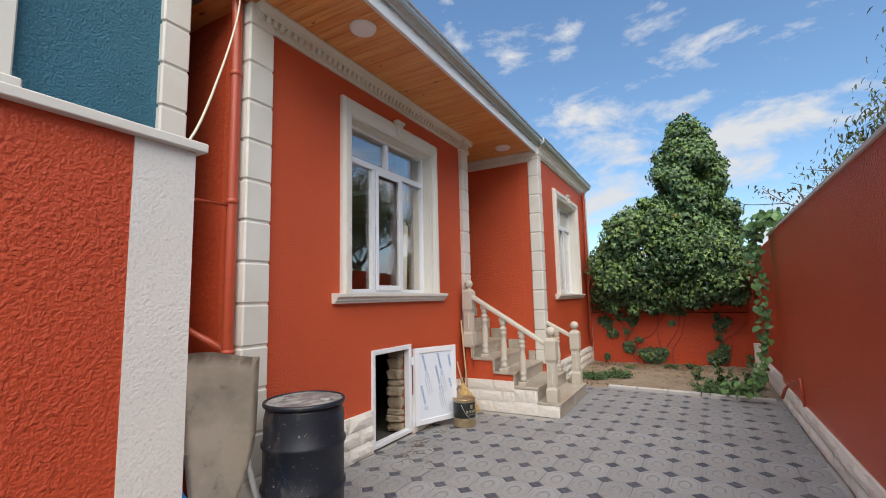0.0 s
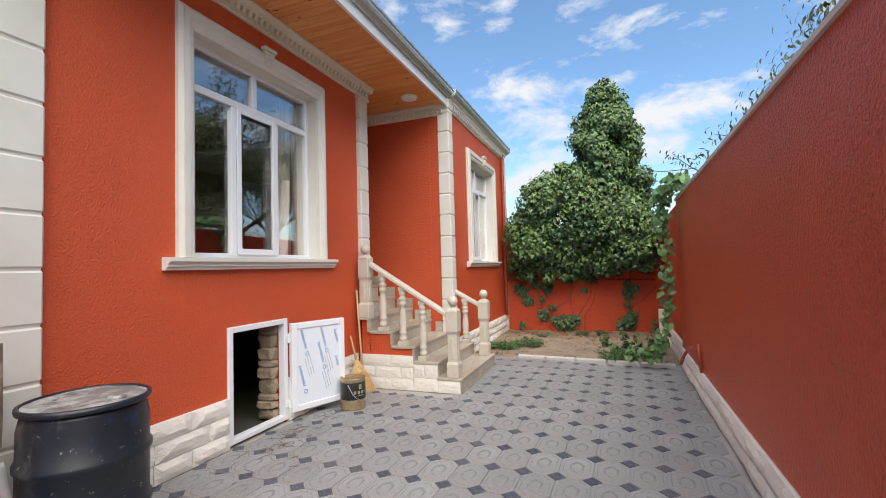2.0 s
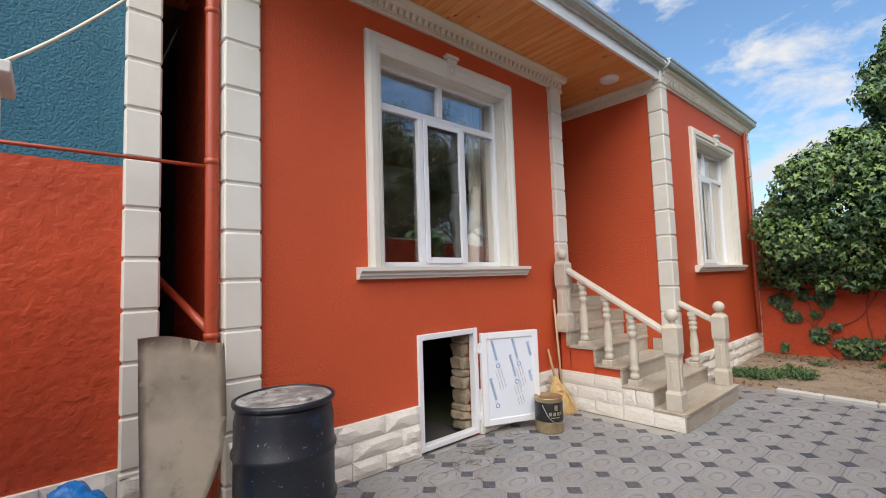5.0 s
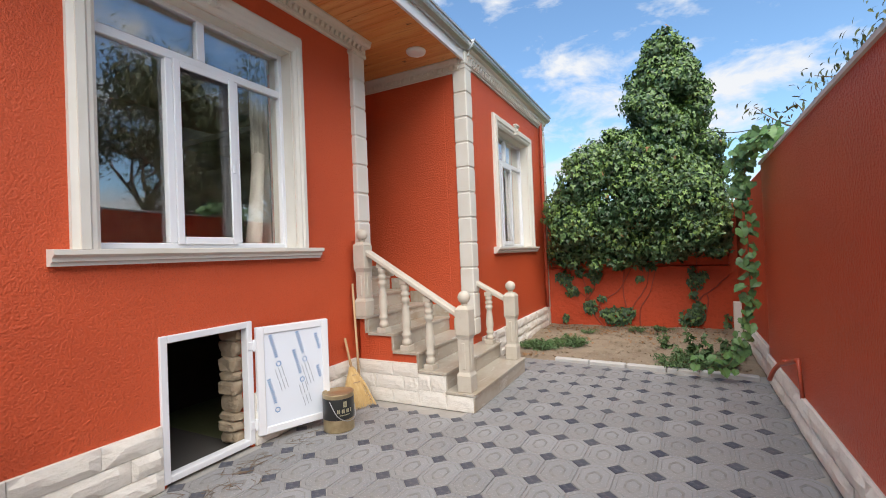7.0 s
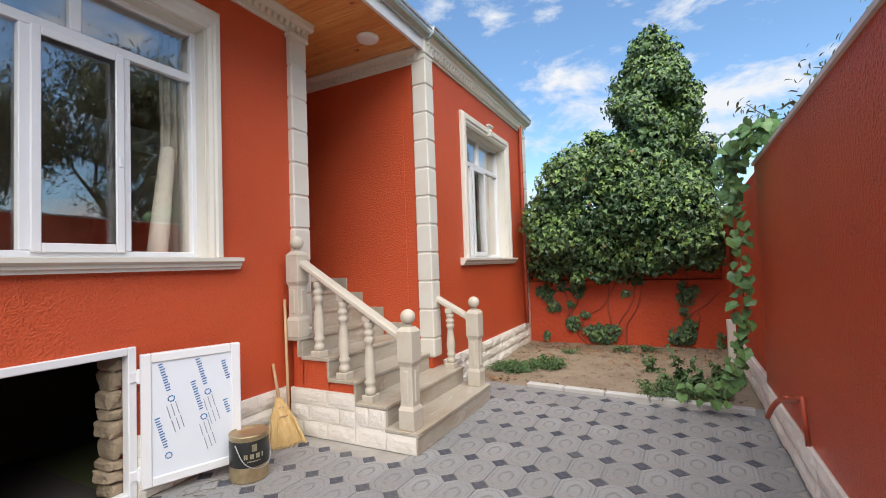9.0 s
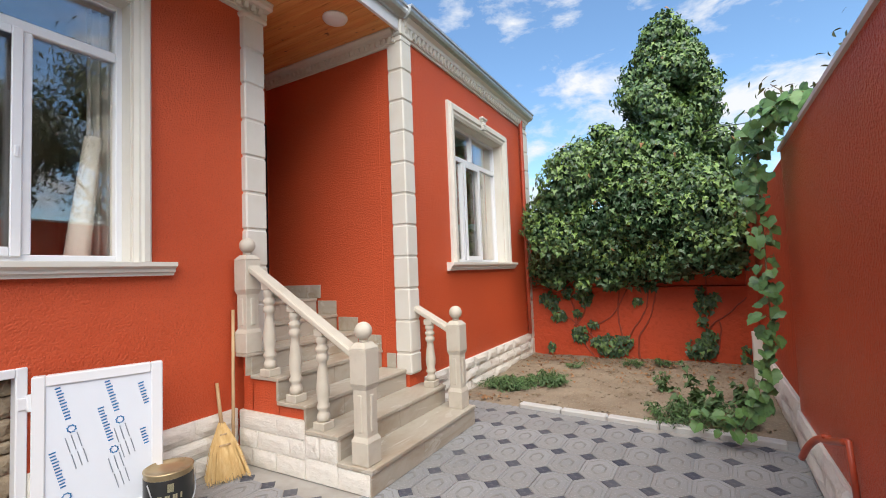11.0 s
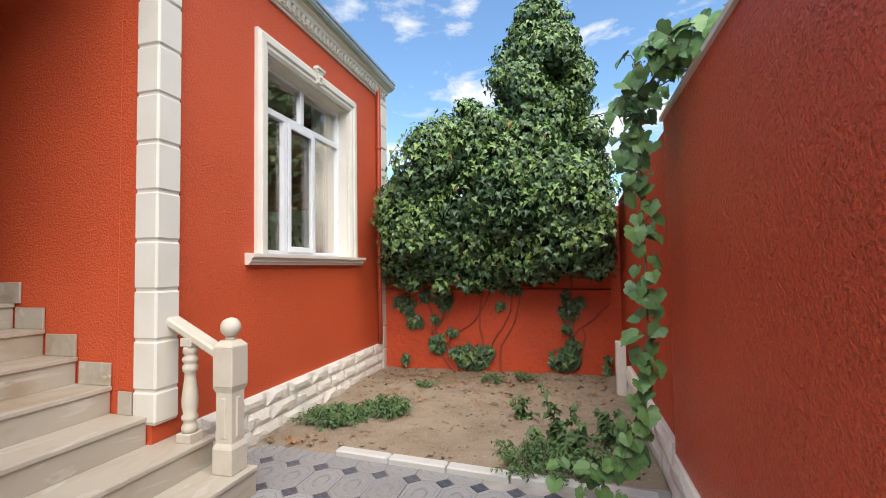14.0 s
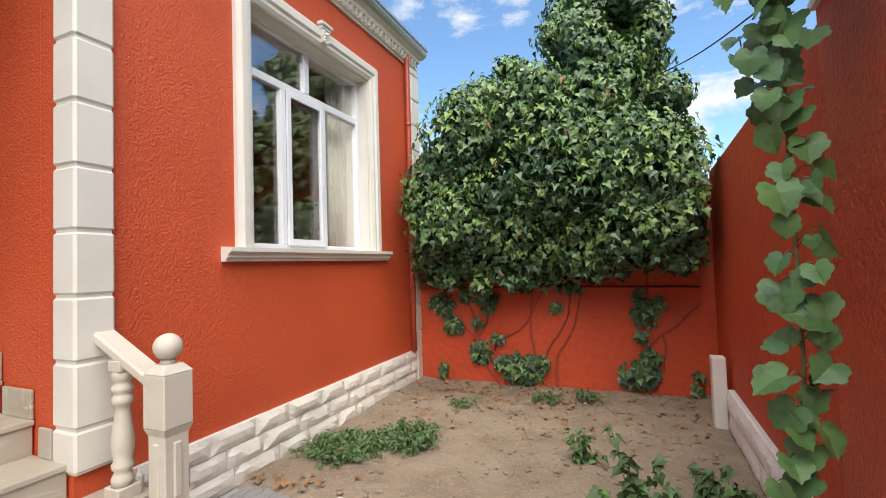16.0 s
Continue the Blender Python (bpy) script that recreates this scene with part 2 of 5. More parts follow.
s.tint(s.ramp(s.noise(40, 3, 0.5, (1, 1, 0.1)), 0.4, 0.7), (0.70, 0.52, 0.25))
STRAW = s.mat
s = Shader("broom_stick_wood", (0.52, 0.36, 0.20), 0.6)
s.tint(s.ramp(s.noise(20, 3, 0.5, (1, 1, 0.1)), 0.4, 0.7), (0.40, 0.26, 0.13))
STICK = s.mat
s = Shader("black_door_paint", (0.012, 0.012, 0.013), 0.35)
s.bump(s.noise(60, 3), 0.1, 0.002)
BLACK = s.mat
s = Shader("door_relief_metal", (0.16, 0.15, 0.14), 0.35, 0.6)
RELIEF = s.mat
LAMP = Shader("lamp_cover", (0.86, 0.86, 0.86), 0.35).mat
CABLE = Shader("pale_cable", (0.62, 0.57, 0.44), 0.6).mat
WIRE = Shader("rusty_wire", (0.05, 0.045, 0.04), 0.7).mat

s = Shader("bark", (0.14, 0.095, 0.06), 0.9)
s.tint(s.ramp(s.noise(12, 5, 0.6, (1, 1, 0.3)), 0.4, 0.7), (0.22, 0.17, 0.12)).bump(s.noise(40, 4), 0.6, 0.01)
BARK = s.mat
s = Shader("painted_vine_stem", (0.33, 0.058, 0.028), 0.7)
s.tint(s.ramp(s.noise(15, 5), 0.5, 0.7), (0.24, 0.06, 0.035))
RED_STEM = s.mat


def leaf_material(name, colour, other, rough=0.42):
    m = Shader(name, colour, rough)
    m.tint(m.ramp(m.noise(2.2, 3), 0.38, 0.62), other)
    m.tint(m.ramp(m.noise(23, 2), 0.52, 0.72), tuple(c * 0.55 for c in colour))
    m.p.inputs["Subsurface Weight"].default_value = 0.0
    return m.mat


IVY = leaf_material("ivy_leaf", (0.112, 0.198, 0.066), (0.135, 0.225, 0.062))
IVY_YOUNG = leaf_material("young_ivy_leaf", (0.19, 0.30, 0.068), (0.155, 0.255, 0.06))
# dark leaf: scattered among the rest, and painted shade under and inside the clumps
IVY_DARK = leaf_material("old_and_shaded_ivy_leaf", (0.052, 0.105, 0.042), (0.04, 0.085, 0.036))
VINE = leaf_material("grape_leaf", (0.12, 0.24, 0.068), (0.09, 0.185, 0.055), 0.5)
VINE_OLD = leaf_material("old_grape_leaf", (0.075, 0.17, 0.06), (0.10, 0.20, 0.06), 0.5)
s = Shader("vine_stem", (0.16, 0.19, 0.07), 0.7)
s.tint(s.ramp(s.noise(12, 4), 0.4, 0.6), (0.22, 0.14, 0.07))
VINE_STEM = s.mat
WEED = leaf_material("weed_leaf", (0.085, 0.15, 0.05), (0.065, 0.12, 0.042), 0.6)
TREE_LEAF = leaf_material("tree_leaf", (0.10, 0.118, 0.04), (0.14, 0.15, 0.055), 0.55)
s = Shader("dead_leaf", (0.24, 0.11, 0.045), 0.85)
s.tint(s.ramp(s.noise(6, 3), 0.4, 0.6), (0.33, 0.19, 0.09))
DEAD = s.mat


# ---- mesh helpers ----
def add_mesh(name, bm, mats, parent=None, smooth=False, matrix=None):
    me = bpy.data.meshes.new(name)
    bmesh.ops.recalc_face_normals(bm, faces=bm.faces)
    bm.to_mesh(me)
    bm.free()
    for m in mats if isinstance(mats, (list, tuple)) else [mats]:
        me.materials.append(m)
    if smooth:
        for p in me.polygons:
            p.use_smooth = True
    ob = new(name, me)
    if parent:
        ob.parent = parent
    if matrix is not None:
        ob.matrix_basis = matrix
    return ob


def box(bm, x0, x1, y0, y1, z0, z1, bevel=0.0, mat=0):
    r = bmesh.ops.create_cube(bm, size=1.0)
    vs = r["verts"]
    for v in vs:
        v.co = Vector((x0 + (v.co.x + 0.5) * (x1 - x0), y0 + (v.co.y + 0.5) * (y1 - y0), z0 + (v.co.z + 0.5) * (z1 - z0)))
    fs = list({f for v in vs for f in v.link_faces})
    for f in fs:
        f.material_index = mat
    if bevel:
        es = list({e for f in fs for e in f.edges})
        r = bmesh.ops.bevel(bm, geom=es, offset=bevel, segments=1, affect="EDGES", clamp_overlap=True)
        for f in r["faces"]:
            f.material_index = mat
    return vs


def lathe(bm, profile, segs=20, at=(0, 0, 0), mat=0, square=False):
    """Turns (radius, height) pairs about the upright through at."""
    rings = []
    for r, z in profile:
        ring = []
        for i in range(segs):
            a = 2 * math.pi * i / segs
            ring.append(bm.verts.new((at[0] + r * math.cos(a), at[1] + r * math.sin(a), at[2] + z)))
        rings.append(ring)
    for a, b in zip(rings, rings[1:]):
        for i in range(segs):
            j = (i + 1) % segs
            bm.faces.new((a[i], a[j], b[j], b[i])).material_index = mat
    bm.faces.new(rings[0][::-1]).material_index = mat
    bm.faces.new(rings[-1]).material_index = mat


def tube(bm, pts, radii, segs=8, mat=0):
    pts = [Vector(p) for p in pts]
    if not isinstance(radii, (list, tuple)):
        radii = [radii] * len(pts)
    rings = []
    for i, p in enumerate(pts):
        d = (pts[min(i + 1, len(pts) - 1)] - pts[max(i - 1, 0)]).normalized()
        u = d.cross(Vector((0.31, 0.17, 0.94)) if abs(d.z) < 0.9 else Vector((1, 0, 0))).normalized()
        v = d.cross(u)
        rings.append([bm.verts.new(p + radii[i] * (math.cos(2 * math.pi * k / segs) * u + math.sin(2 * math.pi * k / segs) * v)) for k in range(segs)])
    for a, b in zip(rings, rings[1:]):
        for k in range(segs):
            j = (k + 1) % segs
            bm.faces.new((a[k], a[j], b[j], b[k])).material_index = mat
    bm.faces.new(rings[0][::-1]).material_index = mat
    bm.faces.new(rings[-1]).material_index = mat


def sweep(bm, profile, a, b, out, up=(0, 0, 1), mat=0):
    """Runs a closed profile of (out, up) pairs from a to b."""
    a, b, out, up = Vector(a), Vector(b), Vector(out), Vector(up)
    ra = [bm.verts.new(a + o * out + u * up) for o, u in profile]
    rb = [bm.verts.new(b + o * out + u * up) for o, u in profile]
    n = len(profile)
    for i in range(n):
        j = (i + 1) % n
        bm.faces.new((ra[i], ra[j], rb[j], rb[i])).material_index = mat
    bm.faces.new(ra[::-1]).material_index = mat
    bm.faces.new(rb).material_index = mat


def curve_points(pts, steps=6):
    """A smooth line through the points."""
    pts = [Vector(p) for p in pts]
    out = []
    for i in range(len(pts) - 1):
        p0, p1, p2, p3 = pts[max(i - 1, 0)], pts[i], pts[i + 1], pts[min(i + 2, len(pts) - 1)]
        for k in range(steps):
            t = k / steps
            out.append(0.5 * (2 * p1 + (p2 - p0) * t + (2 * p0 - 5 * p1 + 4 * p2 - p3) * t * t + (3 * p1 - p0 - 3 * p2 + p3) * t ** 3))
    return out + [pts[-1]]


def wall_x(name, x0, x1, y0, y1, z0, z1, holes, mat, label):
    """A wall that runs along y, with openings (y0, y1, z0, z1) right through it."""
    bm = bmesh.new()
    ys = sorted({y0, y1, *(h[0] for h in holes), *(h[1] for h in holes)})
    for a, b in zip(ys, ys[1:]):
        mid, z = (a + b) / 2, z0
        for h in sorted((h for h in holes if h[0] < mid < h[1]), key=lambda h: h[2]):
            if h[2] > z:
                box(bm, x0, x1, a, b, z, h[2])
            z = h[3]
        if z < z1:
            box(bm, x0, x1, a, b, z, z1)
    bmesh.ops.remove_doubles(bm, verts=bm.verts, dist=0.0005)
    return tagged(add_mesh(name, bm, mat), label, "wall", kind="structure")


def wall_box(name, x0, x1, y0, y1, z0, z1, mat, label, category="wall"):
    bm = bmesh.new()
    box(bm, x0, x1, y0, y1, z0, z1)
    return tagged(add_mesh(name, bm, mat), label, category, kind="structure")


# ---- ground ----
bm = bmesh.new()
box(bm, -400, 400, -400, 400, -0.6, -0.05)
ground = tagged(add_mesh("ground", bm, GROUND), "dry bare ground that reaches to the horizon", "ground", kind="structure")

bm = bmesh.new()
nx, ny = 44, 40
grid = [[bm.verts.new((-2.45 + 3.5 * i / nx, 6.75 + 3.2 * j / ny, 0)) for i in range(nx + 1)] for j in range(ny + 1)]
for row in grid:
    for v in row:
        e = min(1.0, max(0.0, (v.co.y - 6.85) / 0.3))
        v.co.z = -0.02 + e * (0.05 + 0.05 * noise.noise(v.co * 1.4) + 0.02 * noise.noise(v.co * 5) + 0.008 * noise.noise(v.co * 17)) + 0.03 * max(0, v.co.y - 9.2)
for j in range(ny):
    for i in range(nx):
        bm.faces.new((grid[j][i], grid[j][i + 1], grid[j + 1][i + 1], grid[j + 1][i]))
soil = tagged(add_mesh("soil_bed", bm, SOIL, smooth=True), "dry sandy garden soil with small clods", "soil", kind="structure")

# ---- house walls ----
XA, XB = -3.26, -2.39          # street faces of the two house fronts
WIN_A = (2.10, 3.79, 1.70, 3.625)
WIN_B = (7.13, 8.775, 1.66, 3.55)
HATCH = (2.48, 3.19, -0.1, 1.04)
SOFFIT = 4.17
wall_x("wall_front_west", XA - 0.3, XA, 0.83, 4.89, -0.1, SOFFIT + 0.3, [WIN_A, HATCH], RED, "brick-red stuccoed house front with a window")
wall_x("wall_front_east", XB - 0.3, XB, 5.98, 9.98, -0.1, SOFFIT + 0.3, [WIN_B], RED, "brick-red stuccoed projecting house front")
wall_box("wall_porch_side", -4.6, XB - 0.302, 5.98, 6.2, -0.1, SOFFIT + 0.3, RED, "smooth brick-red porch side wall")
wall_box("wall_porch_inner", -4.6, XA - 0.302, 4.67, 4.888, -0.1, SOFFIT + 0.3, RED, "brick-red porch inner wall")
wall_x("wall_porch_back", -4.7, -4.502, 4.889, 5.979, -0.1, SOFFIT + 0.3, [(5.055, 5.955, 1.295, 3.55)], RED, "brick-red porch back wall with the entrance")
wall_box("wall_house_side", -5.0, XA - 0.302, 0.83, 1.05, -0.1, SOFFIT + 0.3, RED_SMOOTH, "smooth brick-red side wall in a narrow passage")
wall_box("wall_house_side_bare", -9.0, -5.002, 0.85, 1.05, -0.1, SOFFIT + 0.3, BARE, "bare grey cement side wall deep in the passage")
wall_box("wall_house_end", -9.0, XB - 0.302, 9.78, 9.98, -0.1, SOFFIT + 0.3, RED, "brick-red stuccoed end wall of the house")
wall_box("wall_house_rear", -9.2, -9.002, 0.83, 9.98, -0.1, SOFFIT + 0.3, ROOM, "plain rear wall of the house")

# two walls and an unseen cover, added to keep sky light out of the passage
wall_box("wall_passage_end", -6.2, -6.0, 0.452, 0.848, -0.1, 4.3, BARE, "plain wall added to close the narrow passage to light")
wall_box("wall_passage_south", -6.2, -4.601, 0.25, 0.45, -0.1, 4.3, BARE, "bare grey wall added to keep south light out of the passage")
wall_box("ceiling_passage", -5.999, -3.42, 0.452, 0.828, 4.2, 4.3, BARE, "plain unseen cover added to darken the narrow passage", "ceiling")

# rooms behind the windows and the hatch
wall_box("floor_rooms_west", -9.0, -4.81, 1.052, 9.778, 1.10, 1.25, ROOM, "plain room floor", "floor")
wall_box("floor_room_front", -4.809, XA - 0.302, 1.052, 4.668, 1.10, 1.25, ROOM, "plain room floor", "floor")
wall_box("floor_kitchen", -4.809, XB - 0.302, 6.202, 9.778, 1.10, 1.25, ROOM, "plain kitchen floor", "floor")
wall_box("ceiling_rooms", -9.0, XA - 0.302, 1.052, 4.668, 4.0, 4.1, ROOM, "plain room ceiling", "ceiling")
wall_box("ceiling_kitchen", -9.0, XB - 0.302, 6.202, 9.778, 4.0, 4.1, ROOM, "plain kitchen ceiling", "ceiling")
wall_box("wall_room_back", -7.2, -7.0, 1.052, 4.668, 1.251, 3.999, ROOM, "plain beige room wall")
wall_box("wall_kitchen_back", -6.0, -5.8, 6.202, 9.778, 1.251, 3.999, ROOM, "plain beige kitchen wall")
wall_box("wall_kitchen_tiles", -5.798, -5.78, 6.203, 9.777, 1.9, 2.75, VEINED, "pale wall tiles with dark branch veins")
wall_box("wall_kitchen_end_tiles", -5.778, XB - 0.304, 9.755, 9.777, 1.5, 2.45, VEINED, "pale wall tiles with dark branch veins")
wall_box("wall_cellar_back", -5.2, -5.0, 1.052, 4.66, -0.1, 1.098, UNLIT_INSIDE, "cellar wall coloured near-black for the unlit inside")
wall_box("floor_cellar", -5.0, XA - 0.05, 2.485, 3.185, -0.1, 0.004, UNLIT_INSIDE, "cellar floor coloured near-black for the unlit inside", "floor")

# roof, soffit, fascia, gutter
bm = bmesh.new()
for x0, x1, z0, z1 in ((-2.30, -5.9, 4.42, 5.5), (-9.4, -5.9, 4.42, 5.5)):
    vs = [bm.verts.new(p) for p in ((x0, 0.6, z0), (x0, 9.99, z0), (x1, 9.99, z1), (x1, 0.6, z1))]
    vt = [bm.verts.new(v.co + Vector((0, 0, 0.05))) for v in vs]
    for q in ((0, 1, 2, 3), ):
        bm.faces.new([vs[i] for i in q]), bm.faces.new([vt[i] for i in q])
    for i in range(4):
        bm.faces.new((vs[i], vs[(i + 1) % 4], vt[(i + 1) % 4], vt[i]))
tagged(add_mesh("roof", bm, ROOF), "low red sheet roof", "roof", kind="structure")

bm = bmesh.new()
y = 0.62
while y < 5.97:
    w = min(0.118, 5.975 - y)
    box(bm, (XA + 0.001) if y + w < 4.89 else -4.6, -2.385, y, y + w - 0.004, SOFFIT, SOFFIT + 0.02, 0.003)
    y += 0.118
box(bm, -4.6, -2.385, 0.62, 5.975, SOFFIT + 0.021, SOFFIT + 0.04)
tagged(add_mesh("ceiling_soffit", bm, WOOD), "varnished knotty pine board soffit", "ceiling", kind="structure")

bm = bmesh.new()
box(bm, -2.384, -2.355, 0.6, 6.0, SOFFIT - 0.02, SOFFIT + 0.20, 0.004)
box(bm, -2.385, -2.35, 0.6, 6.0, SOFFIT - 0.03, SOFFIT - 0.021, 0.002)
tagged(add_mesh("trim_fascia", bm, FASCIA), "white painted fascia board under the gutter", "fascia", kind="structure")
bm = bmesh.new()
gut = [(0, 0), (0.035, -0.002), (0.085, 0.03), (0.10, 0.06), (0.10, 0.095), (0.115, 0.10), (0.115, 0.125), (0.095, 0.125), (0, 0.13)]
sweep(bm, gut, (-2.352, 0.6, 4.275), (-2.352, 5.97, 4.275), (1, 0, 0))
sweep(bm, gut, (-2.31, 5.97, 4.275), (-2.31, 10.02, 4.275), (1, 0, 0))
tagged(add_mesh("gutter", bm, STEEL), "pale galvanised box gutter along the eaves", "gutter", kind="structure")


def cornice(name, a, b, out, depth, height, pitch, parent_label):
    """A moulding with a row of small blocks, from a to b; a and b lie on the wall at its lower edge."""
    bm = bmesh.new()
    d, h = depth, height
    prof = [(0, 0), (d * 0.18, 0), (d * 0.22, h * 0.12), (d * 0.34, h * 0.14), (d * 0.34, h * 0.52), (d * 0.62, h * 0.55), (d * 0.70, h * 0.72), (d * 0.94, h * 0.84), (d, h * 0.88), (d, h), (0, h)]
    sweep(bm, prof, a, b, out)
    a, b, out = Vector(a), Vector(b), Vector(out)
    n = int((b - a).length / pitch)
    along = (b - a).normalized()
    for i in range(n):
        c = a + along * (pitch * (i + 0.5)) + out * (d * 0.34) + Vector((0, 0, h * 0.36))
        vs = bmesh.ops.create_cube(bm, size=1.0)["verts"]
        for v in vs:
            lo = v.co.z < 0
            v.co = c + along * v.co.x * pitch * 0.5 + out * (v.co.y + 0.49) * d * (0.13 if lo else 0.3) + Vector((0, 0, v.co.z * h * 0.30))
    return tagged(add_mesh(name, bm, CREAM), parent_label, "cornice", kind="structure")


cornice("trim_cornice_west", (XA, 0.84, 4.012), (XA, 4.95, 4.012), (1, 0, 0), 0.145, 0.155, 0.075, "cream dentil cornice under the pine soffit")
cornice("trim_cornice_porch", (-4.6, 5.98, 4.012), (-2.42, 5.98, 4.012), (0, -1, 0), 0.11, 0.155, 0.075, "cream dentil cornice in the porch")
cornice("trim_cornice_porch_back", (-4.502, 4.89, 4.012), (-4.502, 5.87, 4.012), (1, 0, 0), 0.10, 0.155, 0.075, "cream dentil cornice in the porch")
cornice("trim_cornice_east", (XB, 6.0, 4.105), (XB, 9.98, 4.105), (1, 0, 0), 0.13, 0.20, 0.085, "cream bracketed cornice under the gutter")


def quoin(name, x0, x1, y0, y1, base, top, joints, label):
    """A corner strip of bevelled blocks on a plain core, with open joints at the given heights."""
    core = bmesh.new()
    box(core, x0 + 0.012, x1 - 0.012, y0 + 0.012, y1 - 0.012, base, top)
    ob = tagged(add_mesh(name, core, CREAM), label, "quoins", kind="structure")
    zs = [base] + sorted(z for z in joints if base + 0.02 < z < top - 0.02) + [top]
    for a, b in zip(zs, zs[1:]):
        bm = bmesh.new()
        box(bm, x0, x1, y0, y1, a + 0.006, b - 0.006, 0.013)
        add_mesh("block", bm, CREAM, ob)
    return ob


JOINTS = [0.32 + 0.335 * k for k in range(12)]
quoin("trim_quoin_west", XA - 0.08, XA + 0.062, 0.79, 1.04, 0.0, 4.17, [z - 0.045 for z in JOINTS], "cream bevelled corner blocks beside the passage")
quoin("trim_quoin_porch_west", XA - 0.16, XA + 0.062, 4.685, 4.905, 0.90, 4.01, JOINTS, "cream bevelled corner blocks beside the stairs")
quoin("trim_quoin_porch_east", XB - 0.15, XB + 0.045, 5.96, 6.155, 0.50, 4.10, [z + 0.08 - 0.015 for z in JOINTS], "cream bevelled corner blocks at the porch")
quoin("trim_quoin_end", XB - 0.12, XB + 0.055, 9.76, 9.995, 0.0, 4.10, JOINTS, "cream bevelled corner blocks at the house end")
bm = bmesh.new()
box(bm, XB - 0.17, XB + 0.06, 5.935, 6.155, 4.10, 4.30, 0.012)
box(bm, XB - 0.155, XB + 0.05, 5.95, 6.145, 4.04, 4.10, 0.008)
tagged(add_mesh("trim_capital_east", bm, CREAM), "cream block capital at the gutter", "capital", kind="structure")
bm = bmesh.new()
box(bm, XA - 0.17, XA + 0.085, 4.665, 4.925, 3.96, 4.01, 0.012)
box(bm, XA - 0.19, XA + 0.14, 4.645, 4.96, 4.09, 4.168, 0.02)
tagged(add_mesh("trim_capital_west", bm, CREAM), "cream stepped capital under the soffit", "capital", kind="structure")


def window_unit(name, face, win, sur, mul, transom, up, sill, label):
    """A cream surround and sill on the wall, and a white plastic window set back in the opening."""
    y0, y1, z0, z1 = win
    s0, s1, st = sur
    root = tagged(new(name), label, "window", kind="structure")
    prof = [(0, 0), (0.0, 0.035), (0.03, 0.052), (0.03, 0.068), (0.075, 0.068), (0.09, 0.05), (0.11, 0.05), (0.135, 0.03), (0.135, 0)]
    w, w_far, w_top = (y0 - s0) / 0.135, (s1 - y1) / 0.135, (st - z1) / 0.135
    bm = bmesh.new()
    # mitred frame: left, top and right run with their corners cut at 45 degrees
    pts = []
    for o, u in prof:
        a, b, c = o * w, o * w_far, o * w_top
        pts.append([(face + u, s0 + a, z0), (face + u, s0 + a, st - c), (face + u, s1 - b, st - c), (face + u, s1 - b, z0)])
    rows = [[bm.verts.new(p) for p in row] for row in pts]
    for a, b in zip(rows, rows[1:] + rows[:1]):
        for k in range(3):
            bm.faces.new((a[k], a[k + 1], b[k + 1], b[k]))
    add_mesh("surround", bm, CREAM, root)
    # reveal lining
    bm = bmesh.new()
    box(bm, face - 0.298, face - 0.001, y0 - 0.004, y0 + 0.012, z0, z1)
    box(bm, face - 0.298, face - 0.001, y1 - 0.012, y1 + 0.004, z0, z1)
    box(bm, face - 0.298, face - 0.001, y0 + 0.0125, y1 - 0.0125, z1 - 0.012, z1 + 0.004)
    add_mesh("reveal", bm, CREAM, root)
    # keystone ornament
    bm = bmesh.new()
    c, k = (s0 + s1) / 2, 0.105
    box(bm, face + 0.05, face + 0.115, c - 0.085, c + 0.085, st - 0.005, st + 0.03, 0.008)
    box(bm, face + 0.05, face + 0.10, c - 0.07, c + 0.07, st - 0.035, st - 0.006, 0.008)
    vs = box(bm, face + 0.05, face + 0.09, c - 0.055, c + 0.055, st - 0.15, st - 0.036)
    for v in vs:
        if v.co.z < st - 0.1:
            v.co.y = c + (v.co.y - c) * 0.62
    for s in (-1, 1):
        for i in range(4):
            lathe(bm, [(0.002, -0.016), (0.014, -0.008), (0.016, 0.0), (0.012, 0.01), (0.002, 0.016)], 8, (face + 0.092, c + s * (0.03 + 0.006 * math.sin(i * 2)), st - 0.055 - 0.027 * i))
    lathe(bm, [(0.002, -0.022), (0.018, -0.01), (0.02, 0), (0.016, 0.012), (0.002, 0.022)], 8, (face + 0.095, c, st - 0.075))
    add_mesh("keystone", bm, CREAM, root)
    # sill
    bm = bmesh.new()
    sp = [(0, 0), (0.045, 0), (0.05, 0.02), (0.068, 0.028), (0.068, 0.05), (0.085, 0.06), (0.10, 0.068), (0.10, 0.098), (0, 0.104)]
    sweep(bm, sp, (face, sill[0], sill[2]), (face, sill[1], sill[2]), (1, 0, 0))
    box(bm, face - 0.14, face - 0.0005, y0 + 0.001, y1 - 0.001, z0 - 0.02, z0 + 0.004)
    add_mesh("sill", bm, CREAM, root)
    # plastic frame
    g = face - 0.155
    bm = bmesh.new()
    f = 0.05

    def bar(a, b, c0, c1, d=0.0):
        box(bm, g - 0.03, g + 0.035 + d, a, b, c0, c1, 0.006)
    bar(y0 + 0.005, y0 + f, z0 + 0.005, z1 - 0.005)
    bar(y1 - f, y1 - 0.005, z0 + 0.005, z1 - 0.005)
    bar(y0 + f, y1 - f, z0 + 0.005, z0 + f, -0.002)
    bar(y0 + f, y1 - f, z1 - f, z1 - 0.005, -0.002)
    bar(y0 + f, y1 - f, transom - 0.035, transom + 0.035, -0.002)
    m0, m1 = mul
    bar(m0 - 0.03, m0 + 0.03, z0 + f, transom - 0.036)
